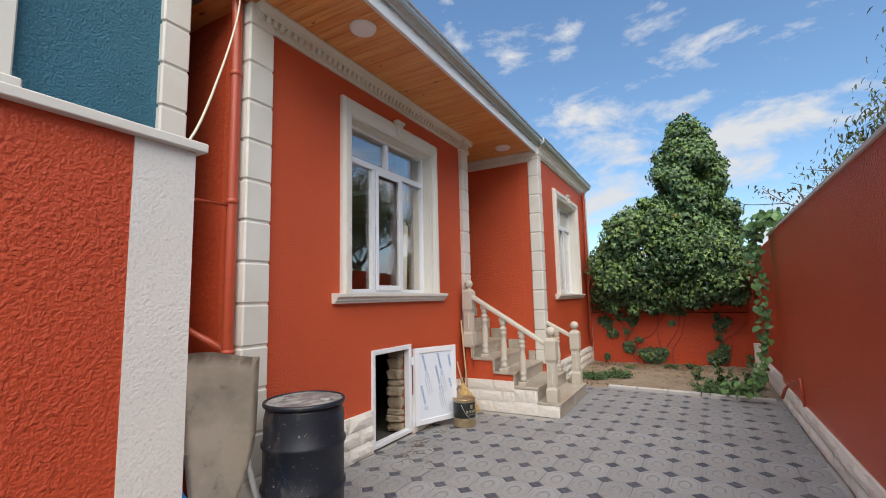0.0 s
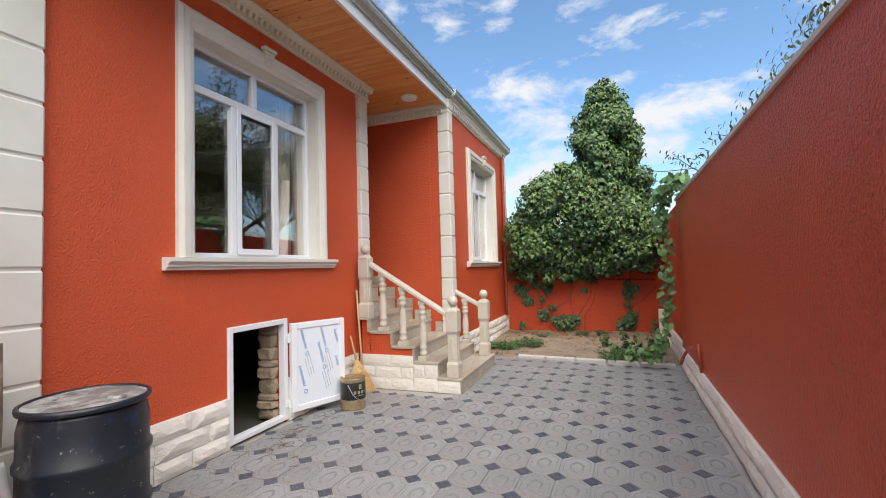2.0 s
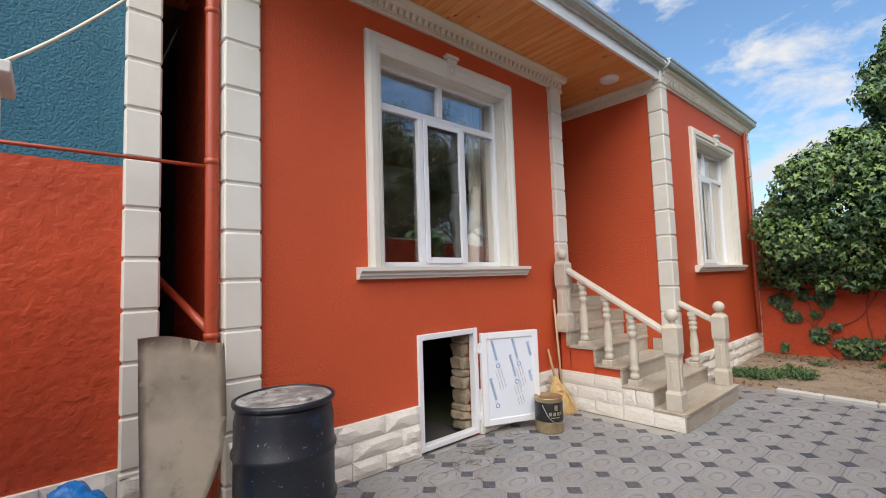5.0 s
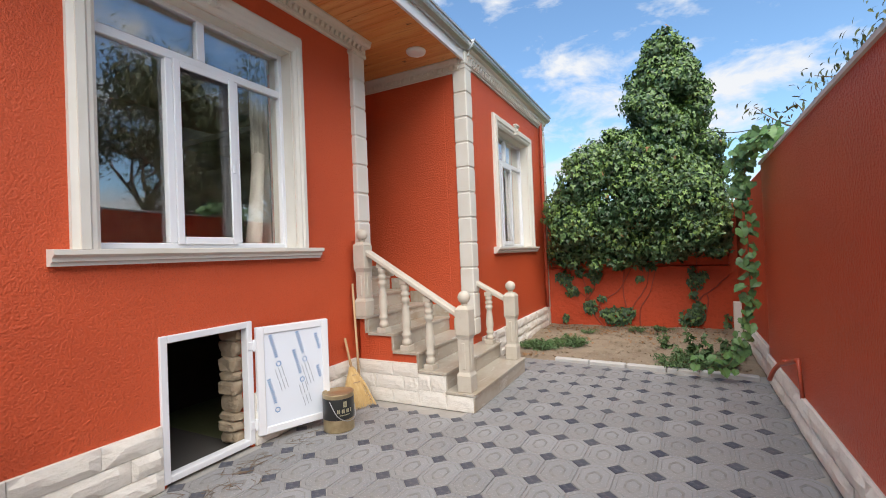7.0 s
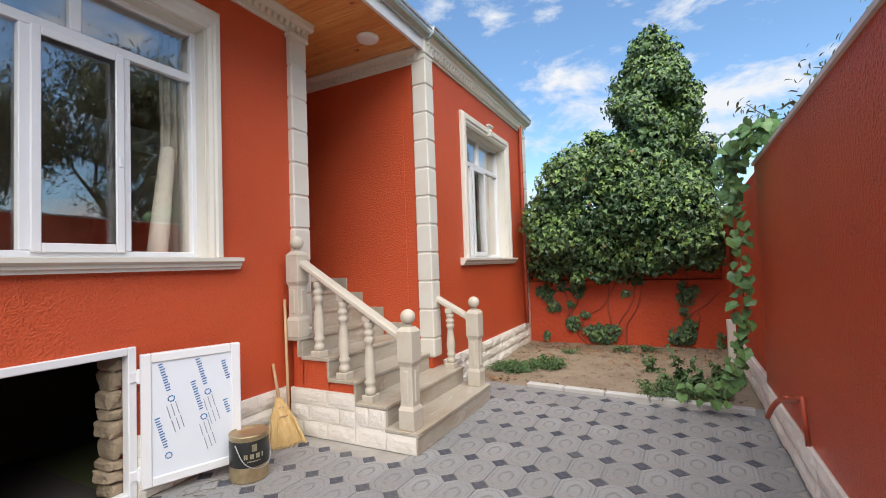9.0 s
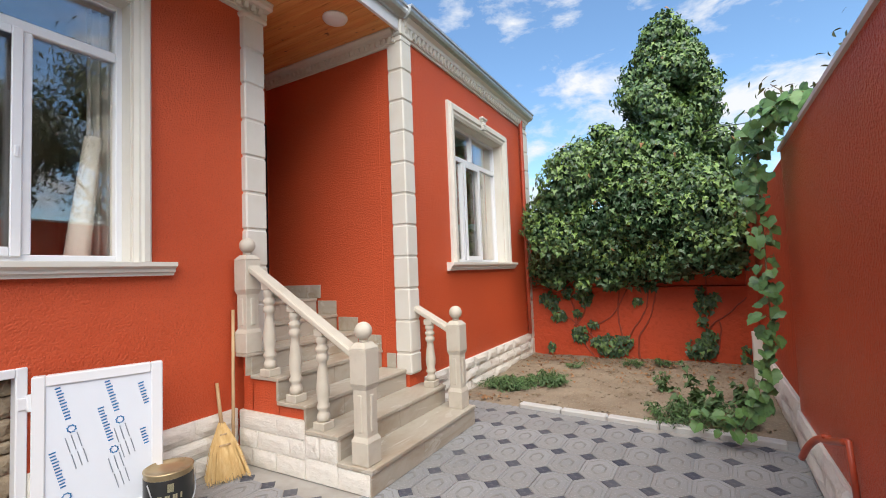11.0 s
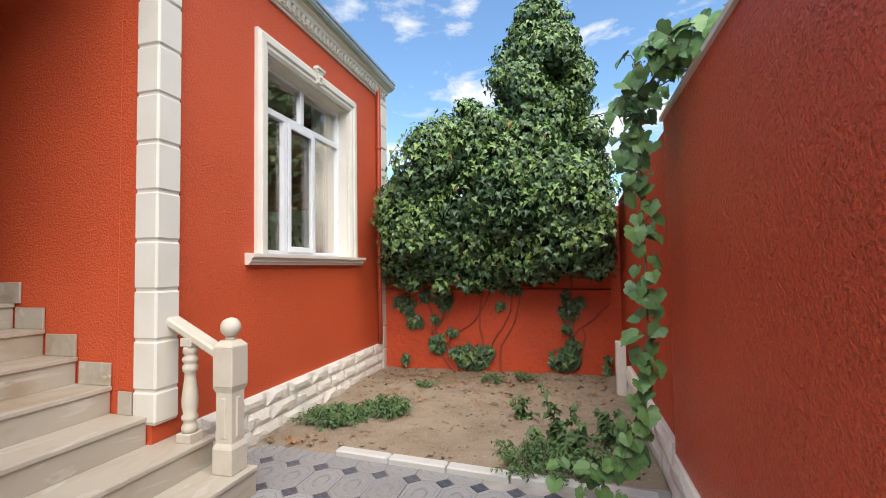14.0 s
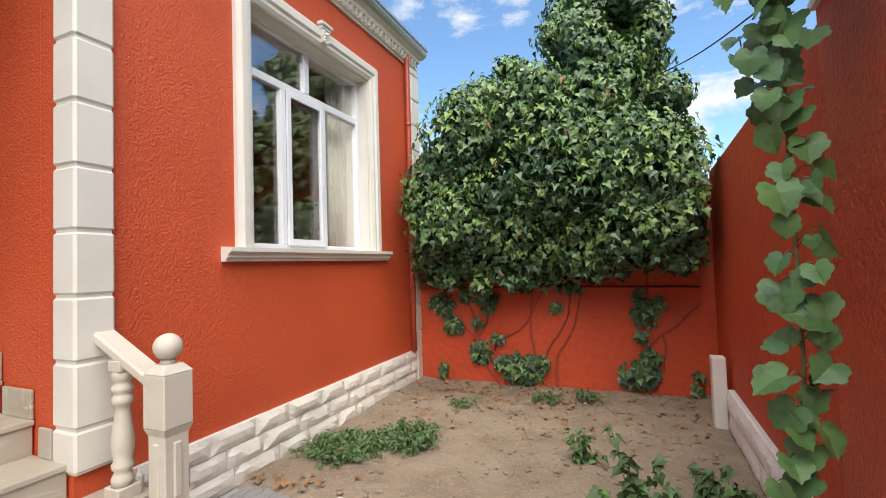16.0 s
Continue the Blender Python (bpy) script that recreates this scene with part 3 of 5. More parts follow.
    bar(m1 - 0.03, m1 + 0.03, z0 + f, transom - 0.036)
    bar(up - 0.035, up + 0.035, transom + 0.036, z1 - f)
    add_mesh("frame", bm, PVC, root)
    bm = bmesh.new()
    a, b, c0, c1 = m0 + 0.022, m1 - 0.022, z0 + f - 0.012, transom - 0.028
    for q in ((a, a + 0.055, c0, c1), (b - 0.055, b, c0, c1), (a + 0.056, b - 0.056, c0, c0 + 0.06), (a + 0.056, b - 0.056, c1 - 0.055, c1)):
        box(bm, g + 0.036, g + 0.055, *q, 0.005)
    sash = add_mesh("sash", bm, PVC, root)
    bm = bmesh.new()
    box(bm, g + 0.0555, g + 0.066, b - 0.04, b - 0.018, (z0 + transom) / 2 - 0.10, (z0 + transom) / 2 - 0.03, 0.004)
    add_mesh("handle", bm, PVC, root)
    for q in ((y0 + f, m0 - 0.03, z0 + f, transom - 0.035), (m0 + 0.03, m1 - 0.03, z0 + f, transom - 0.035), (m1 + 0.03, y1 - f, z0 + f, transom - 0.035),
              (y0 + f, up - 0.035, transom + 0.035, z1 - f), (up + 0.035, y1 - f, transom + 0.035, z1 - f)):
        bm = bmesh.new()
        box(bm, g - 0.004, g + 0.004, q[0] - 0.004, q[1] + 0.004, q[2] - 0.004, q[3] + 0.004)
        pane = add_mesh("pane", bm, GLASS, root)
        pane.visible_shadow = False
        bm = bmesh.new()
        box(bm, g - 0.026, g - 0.020, q[0] - 0.004, q[1] + 0.004, q[2] - 0.004, q[3] + 0.004)
        pane = add_mesh("inner_pane", bm, GLASS, root)
        pane.visible_shadow = False
    return root


window_unit("window_west", XA, WIN_A, (1.945, 3.905, 3.805), (2.66, 3.24), 3.215, 2.93, (1.83, 4.06, 1.598), "white plastic window in a cream moulded surround")
window_unit("window_east", XB, WIN_B, (6.98, 8.94, 3.73), (7.62, 8.17), 3.095, 7.93, (6.86, 9.09, 1.562), "white plastic window in a cream moulded surround")

# white rolls and curtain seen inside
bm = bmesh.new()
tube(bm, [(XA - 0.40, 3.56, 1.26), (XA - 0.41, 3.63, 1.9), (XA - 0.42, 3.72, 2.66)], [0.085, 0.075, 0.058], 14)
tagged(add_mesh("cloth_roll", bm, CLOTH, smooth=True), "white rolled cloth leaning inside the window", "cloth")
bm = bmesh.new()
n = 26
for k in range(n):
    y = 3.72 + 0.24 * k / n
    p, q = XA - 0.54 + 0.028 * math.sin(k * 0.95), XA - 0.54 + 0.028 * math.sin((k + 1) * 0.95)
    bm.faces.new([bm.verts.new(v) for v in ((p, y, 1.27), (q, y + 0.24 / n, 1.27), (q, y + 0.24 / n, 3.72), (p, y, 3.72))])
bmesh.ops.remove_doubles(bm, verts=bm.verts, dist=0.001)
bmesh.ops.solidify(bm, geom=bm.faces[:], thickness=0.005)
tagged(add_mesh("curtain", bm, CLOTH, smooth=True), "narrow white curtain hanging at the window edge", "curtain")
bm = bmesh.new()
n = 40
for k in range(n):
    y = 8.50 + 0.34 * k / n
    p, q = XB - 0.36 + 0.03 * math.sin(k * 0.9), XB - 0.36 + 0.03 * math.sin((k + 1) * 0.9)
    bm.faces.new([bm.verts.new(v) for v in ((p, y, 1.27), (q, y + 0.34 / n, 1.27), (q, y + 0.34 / n, 3.7), (p, y, 3.7))])
bmesh.ops.remove_doubles(bm, verts=bm.verts, dist=0.001)
bmesh.ops.solidify(bm, geom=bm.faces[:], thickness=0.006)
tagged(add_mesh("curtain", bm, CLOTH, smooth=True), "white hanging curtain inside the kitchen window", "curtain")
bm = bmesh.new()
box(bm, -5.779, -5.765, 8.9, 9.0, 2.25, 2.35, 0.004)
tagged(add_mesh("wall_socket", bm, BLACK), "dark socket on the kitchen tiles", "socket")

# cellar hatch: frame, rough jamb and open leaf
hatch = tagged(new("door_hatch"), "low white plastic cellar hatch standing open", "hatch door", kind="structure")
bm = bmesh.new()
y0, y1, z0, z1 = 2.445, 3.22, 0.02, 1.072
for q in ((y0, y0 + 0.055, z0, z1), (y1 - 0.055, y1, z0, z1), (y0 + 0.0555, y1 - 0.0555, z1 - 0.055, z1), (y0 + 0.0555, y1 - 0.0555, z0, z0 + 0.05)):
    box(bm, XA - 0.06, XA + 0.022, *q, 0.006)
add_mesh("frame", bm, PVC, hatch)
leaf = new("leaf")
leaf.parent = hatch
leaf_dir = Vector((0.25, 0.616, 0)).normalized()
leaf.matrix_basis = Matrix.Translation((XA + 0.045, 3.228, 0.082)) @ Matrix(((leaf_dir.x, leaf_dir.y, 0, 0), (leaf_dir.y, -leaf_dir.x, 0, 0), (0, 0, 1, 0), (0, 0, 0, 1)))
LW, LH = 0.66, 0.93
bm = bmesh.new()
for q in ((0, 0.065, 0, LH), (LW - 0.065, LW, 0, LH), (0.0655, LW - 0.0655, 0, 0.065), (0.0655, LW - 0.0655, LH - 0.065, LH)):
    box(bm, q[0], q[1], -0.03, 0.03, q[2], q[3], 0.006)
leaf_frame = add_mesh("leaf_frame", bm, PVC, hatch, matrix=leaf.matrix_basis)
bpy.data.objects.remove(leaf)
bm = bmesh.new()
box(bm, 0.06, LW - 0.06, -0.012, 0.018, 0.06, LH - 0.06)
add_mesh("panel", bm, FILM, hatch, matrix=leaf_frame.matrix_basis)
bm = bmesh.new()


def print_bar(u, v, du, dv, length, thick, m):
    """A printed bar on the panel along (du, dv), cut to the panel's edge."""
    d = Vector((du, dv)).normalized()
    e = Vector((-d.y, d.x)) * thick / 2
    ends = [Vector((u, v)), Vector((u, v)) + d * length]
    if any(not (0.075 < p.x < LW - 0.075 and 0.075 < p.y < LH - 0.075) for p in ends):
        return
    f = bm.faces.new([bm.verts.new((p.x, 0.0195, p.y)) for p in (ends[0] - e, ends[1] - e, ends[1] + e, ends[0] + e)])
    f.material_index = m


for cu, cv in ((0.10, 0.86), (0.31, 0.68), (0.34, 0.86), (0.08, 0.46), (0.52, 0.80), (0.53, 0.50)):
    dx, dy = 0.26, -1.0
    for i in range(12):
        print_bar(cu + 0.019 * i * 0.26, cv - 0.019 * i, 1, 0.26, 0.028 if i % 3 else 0.034, 0.009, 0)
    k = Vector((cu + 0.085, cv - 0.27))
    for i in range(8):
        a = i * math.pi / 4
        print_bar(k.x + 0.018 * math.cos(a), k.y + 0.018 * math.sin(a), -math.sin(a), math.cos(a), 0.016, 0.007, 0)
    for j in range(3):
        for i in range(2):
            print_bar(cu + 0.055 + 0.028 * j + 0.03 * i, cv - 0.32 + 0.012 * j - 0.105 * i, dx, dy, 0.095, 0.005, 1)
bmesh.ops.solidify(bm, geom=bm.faces[:], thickness=0.0006)
add_mesh("print", bm, [BLUE_PRINT, GREY_PRINT], hatch, matrix=leaf_frame.matrix_basis)
for z in (0.18, 0.86):
    bm = bmesh.new()
    lathe(bm, [(0.012, -0.05), (0.014, -0.045), (0.014, 0.045), (0.012, 0.05)], 10, (XA + 0.034, 3.225, z))
    box(bm, XA + 0.022, XA + 0.032, 3.17, 3.222, z - 0.035, z + 0.035, 0.003)
    add_mesh("hinge", bm, PVC, hatch)
bm = bmesh.new()
r_j, z = random.Random(9), 0.03
while z < 1.0:
    h = min(r_j.uniform(0.07, 0.16), 1.03 - z)
    vs = bmesh.ops.create_icosphere(bm, subdivisions=3, radius=1.0)["verts"]
    reach = r_j.uniform(0.07, 0.125)
    for v in vs:
        c = Vector([math.copysign(abs(q) ** 0.55, q) for q in v.co]) * (1 + 0.22 * noise.noise(v.co * 1.7 + Vector((z * 40, 0, 0))))
        v.co = Vector((XA - 0.178 + max(-0.115, min(0.113, c.x * 0.11)), min(3.187, 3.187 - reach * 0.45 + c.y * reach * 0.6), z + h / 2 + c.z * h * 0.52))
    z += h
tagged(add_mesh("wall_hatch_jamb", bm, MASONRY), "rough broken masonry edge inside the hatch", "masonry", kind="structure")

# ---- stairs ----
stairs = tagged(new("stairs"), "beige marble entrance stairs with stepped side", "stairs", kind="structure")
NOSE = [-1.775, -2.09, -2.41, -2.72, -3.04, -3.355, -3.67]
RISE = 0.185
SIDE = 4.615
core = bmesh.new()
for i, x in enumerate(NOSE):
    z1 = RISE * (i + 1) - 0.03
    far = 6.235 if i == 0 else 6.2 if i == 1 else 5.975
    near = SIDE + 0.012 if i < 5 else 4.892
    back = (NOSE[i + 1] - 0.03) if i < 6 else -4.598
    if i == 4:
        back = -3.19
    box(core, back, x - 0.022, near, far, 0.0 if i < 4 else 0.3, z1)
box(core, -3.60, -3.19, 4.892, 5.975, 0.3, RISE * 5 - 0.03)
add_mesh("core", core, RED, stairs)
for i, x in enumerate(NOSE):
    z1 = RISE * (i + 1)
    far = 6.25 if i == 0 else 6.21 if i == 1 else 5.972
    near = 4.55 if i == 4 else SIDE - 0.02 if i < 5 else 4.894
    back = (NOSE[i + 1] - 0.02) if i < 6 else -4.598
    bm = bmesh.new()
    if i == 4:
        box(bm, -3.19, x, near, far, z1 - 0.03, z1, 0.004)
        box(bm, -3.375, -3.1905, 4.908, far, z1 - 0.03, z1, 0.004)
    else:
        box(bm, back, x, near, far, z1 - 0.03, z1, 0.004)
    add_mesh("tread", bm, MARBLE, stairs)
    bm = bmesh.new()
    cuts = [near + 0.006, near + (far - near) * (0.42 + 0.1 * math.sin(i * 2.3)), far - 0.004]
    for a, b in zip(cuts, cuts[1:]):
        box(bm, x - 0.032, x - 0.014, a + 0.001, b - 0.001, z1 - RISE + 0.001, z1 - 0.0305, 0.001)
    add_mesh("riser", bm, MARBLE, stairs)
    if 2 <= i <= 4:
        bm = bmesh.new()
        box(bm, x - 0.03, x - 0.006, SIDE - 0.014, SIDE + 0.001, z1 - RISE + 0.001, z1 - 0.031, 0.002)
        add_mesh("side_strip", bm, MARBLE, stairs)
    if i >= 2:
        a, b = (x - 0.295, x - 0.012) if i < 6 else (-4.59, x + 0.06)
        if i == 2:
            a, b = -2.66, -2.545
        bm = bmesh.new()
        box(bm, a, b, 5.958, 5.974, z1 + 0.001, z1 + 0.155, 0.003)
        add_mesh("skirting", bm, MARBLE, stairs)


def newel(base, top):
    ob = tagged(new("newel_post"), "beige stone newel post with a ball top", "newel post", "newels of the stairs")
    bm = bmesh.new()
    h = top - base
    w = 0.077
    box(bm, -w, w, -w, w, h - 0.30, h - 0.04, 0.006)
    box(bm, -w, w, -w, w, 0, 0.17, 0.006)
    n_ = w * 0.80
    box(bm, -n_, n_, -n_, n_, 0.19, h - 0.32, 0.004)
    for lo, hi, a, b in ((0.169, 0.20, w, n_), (h - 0.34, h - 0.299, n_, w)):
        for v in bmesh.ops.create_cube(bm, size=1.0)["verts"]:
            k = 2 * (a if v.co.z < 0 else b) - 0.002
            v.co = Vector((v.co.x * k, v.co.y * k, lo if v.co.z < 0 else hi))
    for sx, sy in ((1, 0), (-1, 0), (0, 1), (0, -1)):
        c = Vector((sx, sy, 0)) * n_
        rx, ry = (0.009, 0.02) if sx else (0.02, 0.009)
        box(bm, c.x - rx, c.x + rx, c.y - ry, c.y + ry, 0.23, h - 0.37, 0.006)
    vs = bmesh.ops.create_cube(bm, size=1.0)["verts"]
    for v in vs:
        k = w * 2 if v.co.z < 0 else w * 1.15
        v.co = Vector((v.co.x * k, v.co.y * k, h - 0.039 + (v.co.z + 0.5) * 0.04))
    add_mesh("post", bm, CAST, ob)
    bm = bmesh.new()
    lathe(bm, [(0.03, 0), (0.036, 0.012), (0.03, 0.028)] + [(0.066 * math.sin(a), 0.083 - 0.066 * math.cos(a)) for a in [0.5 + k * 0.26 for k in range(10)]] + [(0.004, 0.149)], 22, (0, 0, h))
    add_mesh("ball", bm, CAST, ob, smooth=True)
    return ob


for x, y, base, top in ((-1.905, 4.695, RISE, 1.052), (-1.905, 6.135, RISE, 1.048), (-3.115, 4.625, RISE * 5, 1.755)):
    n_ob = newel(base, top)
    n_ob.location = (x, y, base)


def baluster(h):
    ob = tagged(new("baluster"), "turned cream stone baluster on a square foot", "baluster", "balusters of the stairs")
    bm = bmesh.new()
    box(bm, -0.058, 0.058, -0.058, 0.058, 0, 0.06, 0.004)
    add_mesh("foot", bm, CAST, ob)
    bm = bmesh.new()
    box(bm, -0.045, 0.045, -0.045, 0.045, h - 0.04, h + 0.015, 0.003)
    add_mesh("cap", bm, CAST, ob)
    bm = bmesh.new()
    k = (h - 0.10) / 0.5
    prof = [(0.05, 0.0), (0.052, 0.03), (0.044, 0.045), (0.036, 0.06), (0.05, 0.075), (0.052, 0.09), (0.040, 0.105), (0.050, 0.15), (0.052, 0.19), (0.046, 0.24), (0.036, 0.31), (0.034, 0.345), (0.047, 0.355), (0.049, 0.38), (0.04, 0.392), (0.036, 0.40), (0.05, 0.412), (0.05, 0.43), (0.036, 0.442), (0.036, 0.452), (0.047, 0.462), (0.047, 0.485), (0.04, 0.50)]
    lathe(bm, [(r, 0.061 + z * k) for r, z in prof], 20)
    add_mesh("shaft", bm, CAST, ob, smooth=True)
    return ob


first = baluster(0.755)
short = baluster(0.675)
short.location = (-2.20, 6.10, RISE * 2)
places = [(-2.32, 4.69, RISE * 2), (-2.595, 4.67, RISE * 3), (-2.875, 4.65, RISE * 4)]
first.location = places[0]
for p in places[1:]:
    copy_thing(first, Matrix.Translation(p))


def handrail(a, b, label):
    bm = bmesh.new()
    prof = [(-0.05, 0.0), (0.05, 0.0), (0.055, 0.012), (0.055, 0.045), (0.045, 0.06), (-0.045, 0.06), (-0.055, 0.045), (-0.055, 0.012)]
    sweep(bm, prof, a, b, (0, 1, 0))
    return tagged(add_mesh("handrail", bm, CAST), label, "handrail", "handrails of the stairs")


handrail((-1.97, 4.70, 0.925), (-3.05, 4.63, 1.61), "sloping stone handrail beside the stairs")
handrail((-1.97, 6.135, 0.925), (-2.355, 6.10, 1.145), "short sloping stone handrail against the corner blocks")

# entrance door
door = tagged(new("door_entrance"), "black metal entrance door with relief and glass strip", "door", kind="structure")
bm = bmesh.new()
for q in ((4.982, 5.04, 1.297, 3.548), (5.82, 5.878, 1.297, 3.548), (5.0405, 5.8195, 3.46, 3.548)):
    box(bm, -4.70, -4.585, *q, 0.005)
add_mesh("frame", bm, BLACK, door)
bm = bmesh.new()
box(bm, -4.68, -4.63, 5.042, 5.818, 1.30, 3.458, 0.004)
add_mesh("leaf", bm, BLACK, door)
for z0, z1 in ((1.42, 1.95), (2.9, 3.36)):
    bm = bmesh.new()
    box(bm, -4.629, -4.615, 5.14, 5.72, z0, z1, 0.006)
    add_mesh("panel", bm, BLACK, door)
bm = bmesh.new()
for a in (5.18, 5.40, 5.62):
    box(bm, -4.629, -4.612, a, a + 0.02, 2.02, 2.84, 0.003)
for k in range(12):
    lathe(bm, [(0.003, -0.02), (0.02, -0.006), (0.02, 0.006), (0.003, 0.02)], 8, (-4.62, 5.30, 2.06 + 0.065 * k))
    lathe(bm, [(0.003, -0.02), (0.02, -0.006), (0.02, 0.006), (0.003, 0.02)], 8, (-4.62, 5.52, 2.06 + 0.065 * k))
add_mesh("relief", bm, RELIEF, door)
bm = bmesh.new()
box(bm, -4.629, -4.60, 5.70, 5.76, 1.98, 2.30, 0.006)
tube(bm, [(-4.60, 5.73, 2.16), (-4.565, 5.73, 2.16), (-4.565, 5.63, 2.16)], 0.011, 8)
add_mesh("handle", bm, RELIEF, door)
for z in (1.6, 2.4, 3.2):
    bm = bmesh.new()
    lathe(bm, [(0.011, -0.05), (0.013, -0.045), (0.013, 0.045), (0.011, 0.05)], 10, (-4.575, 5.825, z))
    add_mesh("hinge", bm, STEEL, door)

door.location = (0.10, 0.075, 0)

# soffit lamps
for x, y in ((-2.78, 5.43), (-2.65, 1.58)):
    bm = bmesh.new()
    lathe(bm, [(0.05, -0.045), (0.095, -0.043), (0.115, -0.034), (0.12, -0.02), (0.125, -0.018), (0.125, -0.001)][::1], 28, (x, y, SOFFIT))
    tagged(add_mesh("ceiling_lamp", bm, LAMP, smooth=True), "round white surface lamp on the pine soffit", "lamp", "lamps under the soffit")

# drain pipes
bm = bmesh.new()
tube(bm, curve_points([(XA - 0.06, 0.745, 4.25), (XA - 0.03, 0.735, 3.8), (XA - 0.03, 0.735, 2.4), (XA - 0.03, 0.735, 1.0), (XA - 0.03, 0.735, 0.05)], 3), 0.042, 12)
for z in (1.25, 2.43, 3.5):
    lathe(bm, [(0.043, -0.02), (0.049, -0.018), (0.049, 0.018), (0.043, 0.02)], 12, (XA - 0.03, 0.735, z))
tagged(add_mesh("drain_pipe", bm, RED_PAINT, smooth=True), "red painted drain pipe beside the corner blocks", "pipe", kind="structure")
bm = bmesh.new()
tube(bm, curve_points([(-2.335, 9.655, 4.2), (-2.335, 9.655, 3.6), (-2.335, 9.655, 0.42)], 3), 0.034, 12)
for z in (1.2, 2.2, 3.3):
    lathe(bm, [(0.035, -0.018), (0.041, -0.016), (0.041, 0.016), (0.035, 0.018)], 12, (-2.335, 9.655, z))
tube(bm, [(-2.335, 9.655, 1.215), (-2.30, 9.52, 1.215)], 0.012, 8)
tagged(add_mesh("drain_pipe", bm, RED_PAINT, smooth=True), "red painted drain pipe at the house end", "pipe", kind="structure")
bm = bmesh.new()
tube(bm, [(XA - 0.03, 0.72, 2.395), (XA - 0.18, -1.2, 2.41)], 0.012, 8)
tube(bm, [(XA - 0.03, 0.76, 1.24), (-4.6, 0.55, 1.75)], 0.03, 8)
tagged(add_mesh("thin_pipe", bm, RED_PAINT, smooth=True), "thin red gas pipe across the passage", "pipe", kind="structure")

# ---- yard walls ----
def right_x(y):
    return 0.795 + 0.0125 * y


def yard_wall(name, y0, y1, top0, top1, off, mat, label):
    bm = bmesh.new()
    vs = []
    for y, t in ((y0, top0), (y1, top1)):
        x = right_x(y) + off
        vs.append([bm.verts.new(p) for p in ((x, y, -0.1), (x + 0.25, y, -0.1), (x + 0.25, y, t), (x, y, t))])
    a, b = vs
    for i in range(4):
        j = (i + 1) % 4
        bm.faces.new((a[i], a[j], b[j], b[i]))
    bm.faces.new(a), bm.faces.new(b)
    return tagged(add_mesh(name, bm, mat), label, "wall", kind="structure")


yard_wall("wall_yard_east", -6.0, 6.80, 2.56, 2.46, 0.05, RED_COARSE, "coarse brick-red stuccoed yard wall")
yard_wall("wall_yard_east_far", 6.801, 9.87, 2.43, 2.36, 0.075, RED_SMOOTH, "smoother brick-red yard wall behind the vine")
bm = bmesh.new()
a, b = Vector((right_x(-6) + 0.03, -6.0, 2.575)), Vector((right_x(6.82) + 0.03, 6.82, 2.475))
sweep(bm, [(0, 0), (0.29, 0), (0.29, 0.03), (0, 0.03)], a - Vector((0, 0, 0.014)), b - Vector((0, 0, 0.014)), (1, 0, 0))
tagged(add_mesh("trim_coping_east", bm, JOINT), "thin pale mortar coping on the yard wall", "coping", kind="structure")
wall_box("wall_back", XB + 0.001, 1.25, 9.88, 10.08, -0.1, 2.3, RED_SMOOTH, "smooth brick-red garden wall under the ivy")
bm = bmesh.new()
tube(bm, [(XB + 0.05, 9.85, 1.20), (0.86, 9.85, 1.19), (0.86, 9.85, 1.5)], 0.012, 8)
tagged(add_mesh("garden_pipe", bm, RED_PAINT, smooth=True), "thin red pipe along the garden wall", "pipe", kind="structure")
wall_box("wall_yard_south", -2.2, 0.9, -6.2, -6.0, -0.1, 2.5, RED_COARSE, "brick-red yard wall closing the yard")
# tap pipe on the yard wall
bm = bmesh.new()
tube(bm, curve_points([(0.78, 5.86, 0.24), (0.80, 5.74, 0.36), (0.83, 5.62, 0.45), (0.85, 5.50, 0.485), (0.872, 5.14, 0.60)], 4), 0.02, 10)
tube(bm, [(0.872, 5.14, 0.615), (0.89, 5.14, 0.28)], 0.016, 8)
lathe(bm, [(0.02, -0.012), (0.026, -0.01), (0.026, 0.01), (0.02, 0.012)], 10, (0.85, 5.50, 0.51))
tagged(add_mesh("water_pipe", bm, RED_PAINT, smooth=True), "red painted bent water pipe on the yard wall", "pipe", kind="structure")

# neighbour's wall and blue house
wall_box("wall_neighbour", -2.42, -2.2, -6.0, -0.505, -0.1, 2.355, RED_NEIGHBOUR, "coarse brick-red neighbouring wall")
wall_box("wall_neighbour_end", -2.42, -2.194, -0.504, -0.235, -0.1, 2.355, WHITE_STUCCO, "white stuccoed end strip of the neighbouring wall")
bm = bmesh.new()
box(bm, -2.46, -2.155, -6.0, -0.195, 2.3555, 2.40, 0.004)
tagged(add_mesh("trim_coping_neighbour", bm, CREAM), "white slab coping on the neighbouring wall", "coping", kind="structure")
wall_box("wall_blue_house_lower", -4.6, -3.55, -6.0, 0.45, -0.1, 2.385, RED_SMOOTH, "brick-red lower wall of the blue house")
wall_x("wall_blue_house_upper", -4.6, -3.55, -6.0, 0.45, 2.386, 5.2, [(-1.55, -0.665, 2.95, 4.5)], BLUE, "blue stuccoed upper wall of the neighbouring house")
quoin("trim_quoin_blue_house", -3.62, -3.50, 0.265, 0.475, 0.38, 5.2, [0.10 + 0.335 * k for k in range(16)], "cream bevelled corner blocks of the blue house")
bm = bmesh.new()
box(bm, -3.549, -3.47, -0.664, -0.56, 2.95, 4.62, 0.01)
box(bm, -3.549, -3.47, -1.66, -1.551, 2.95, 4.62, 0.01)
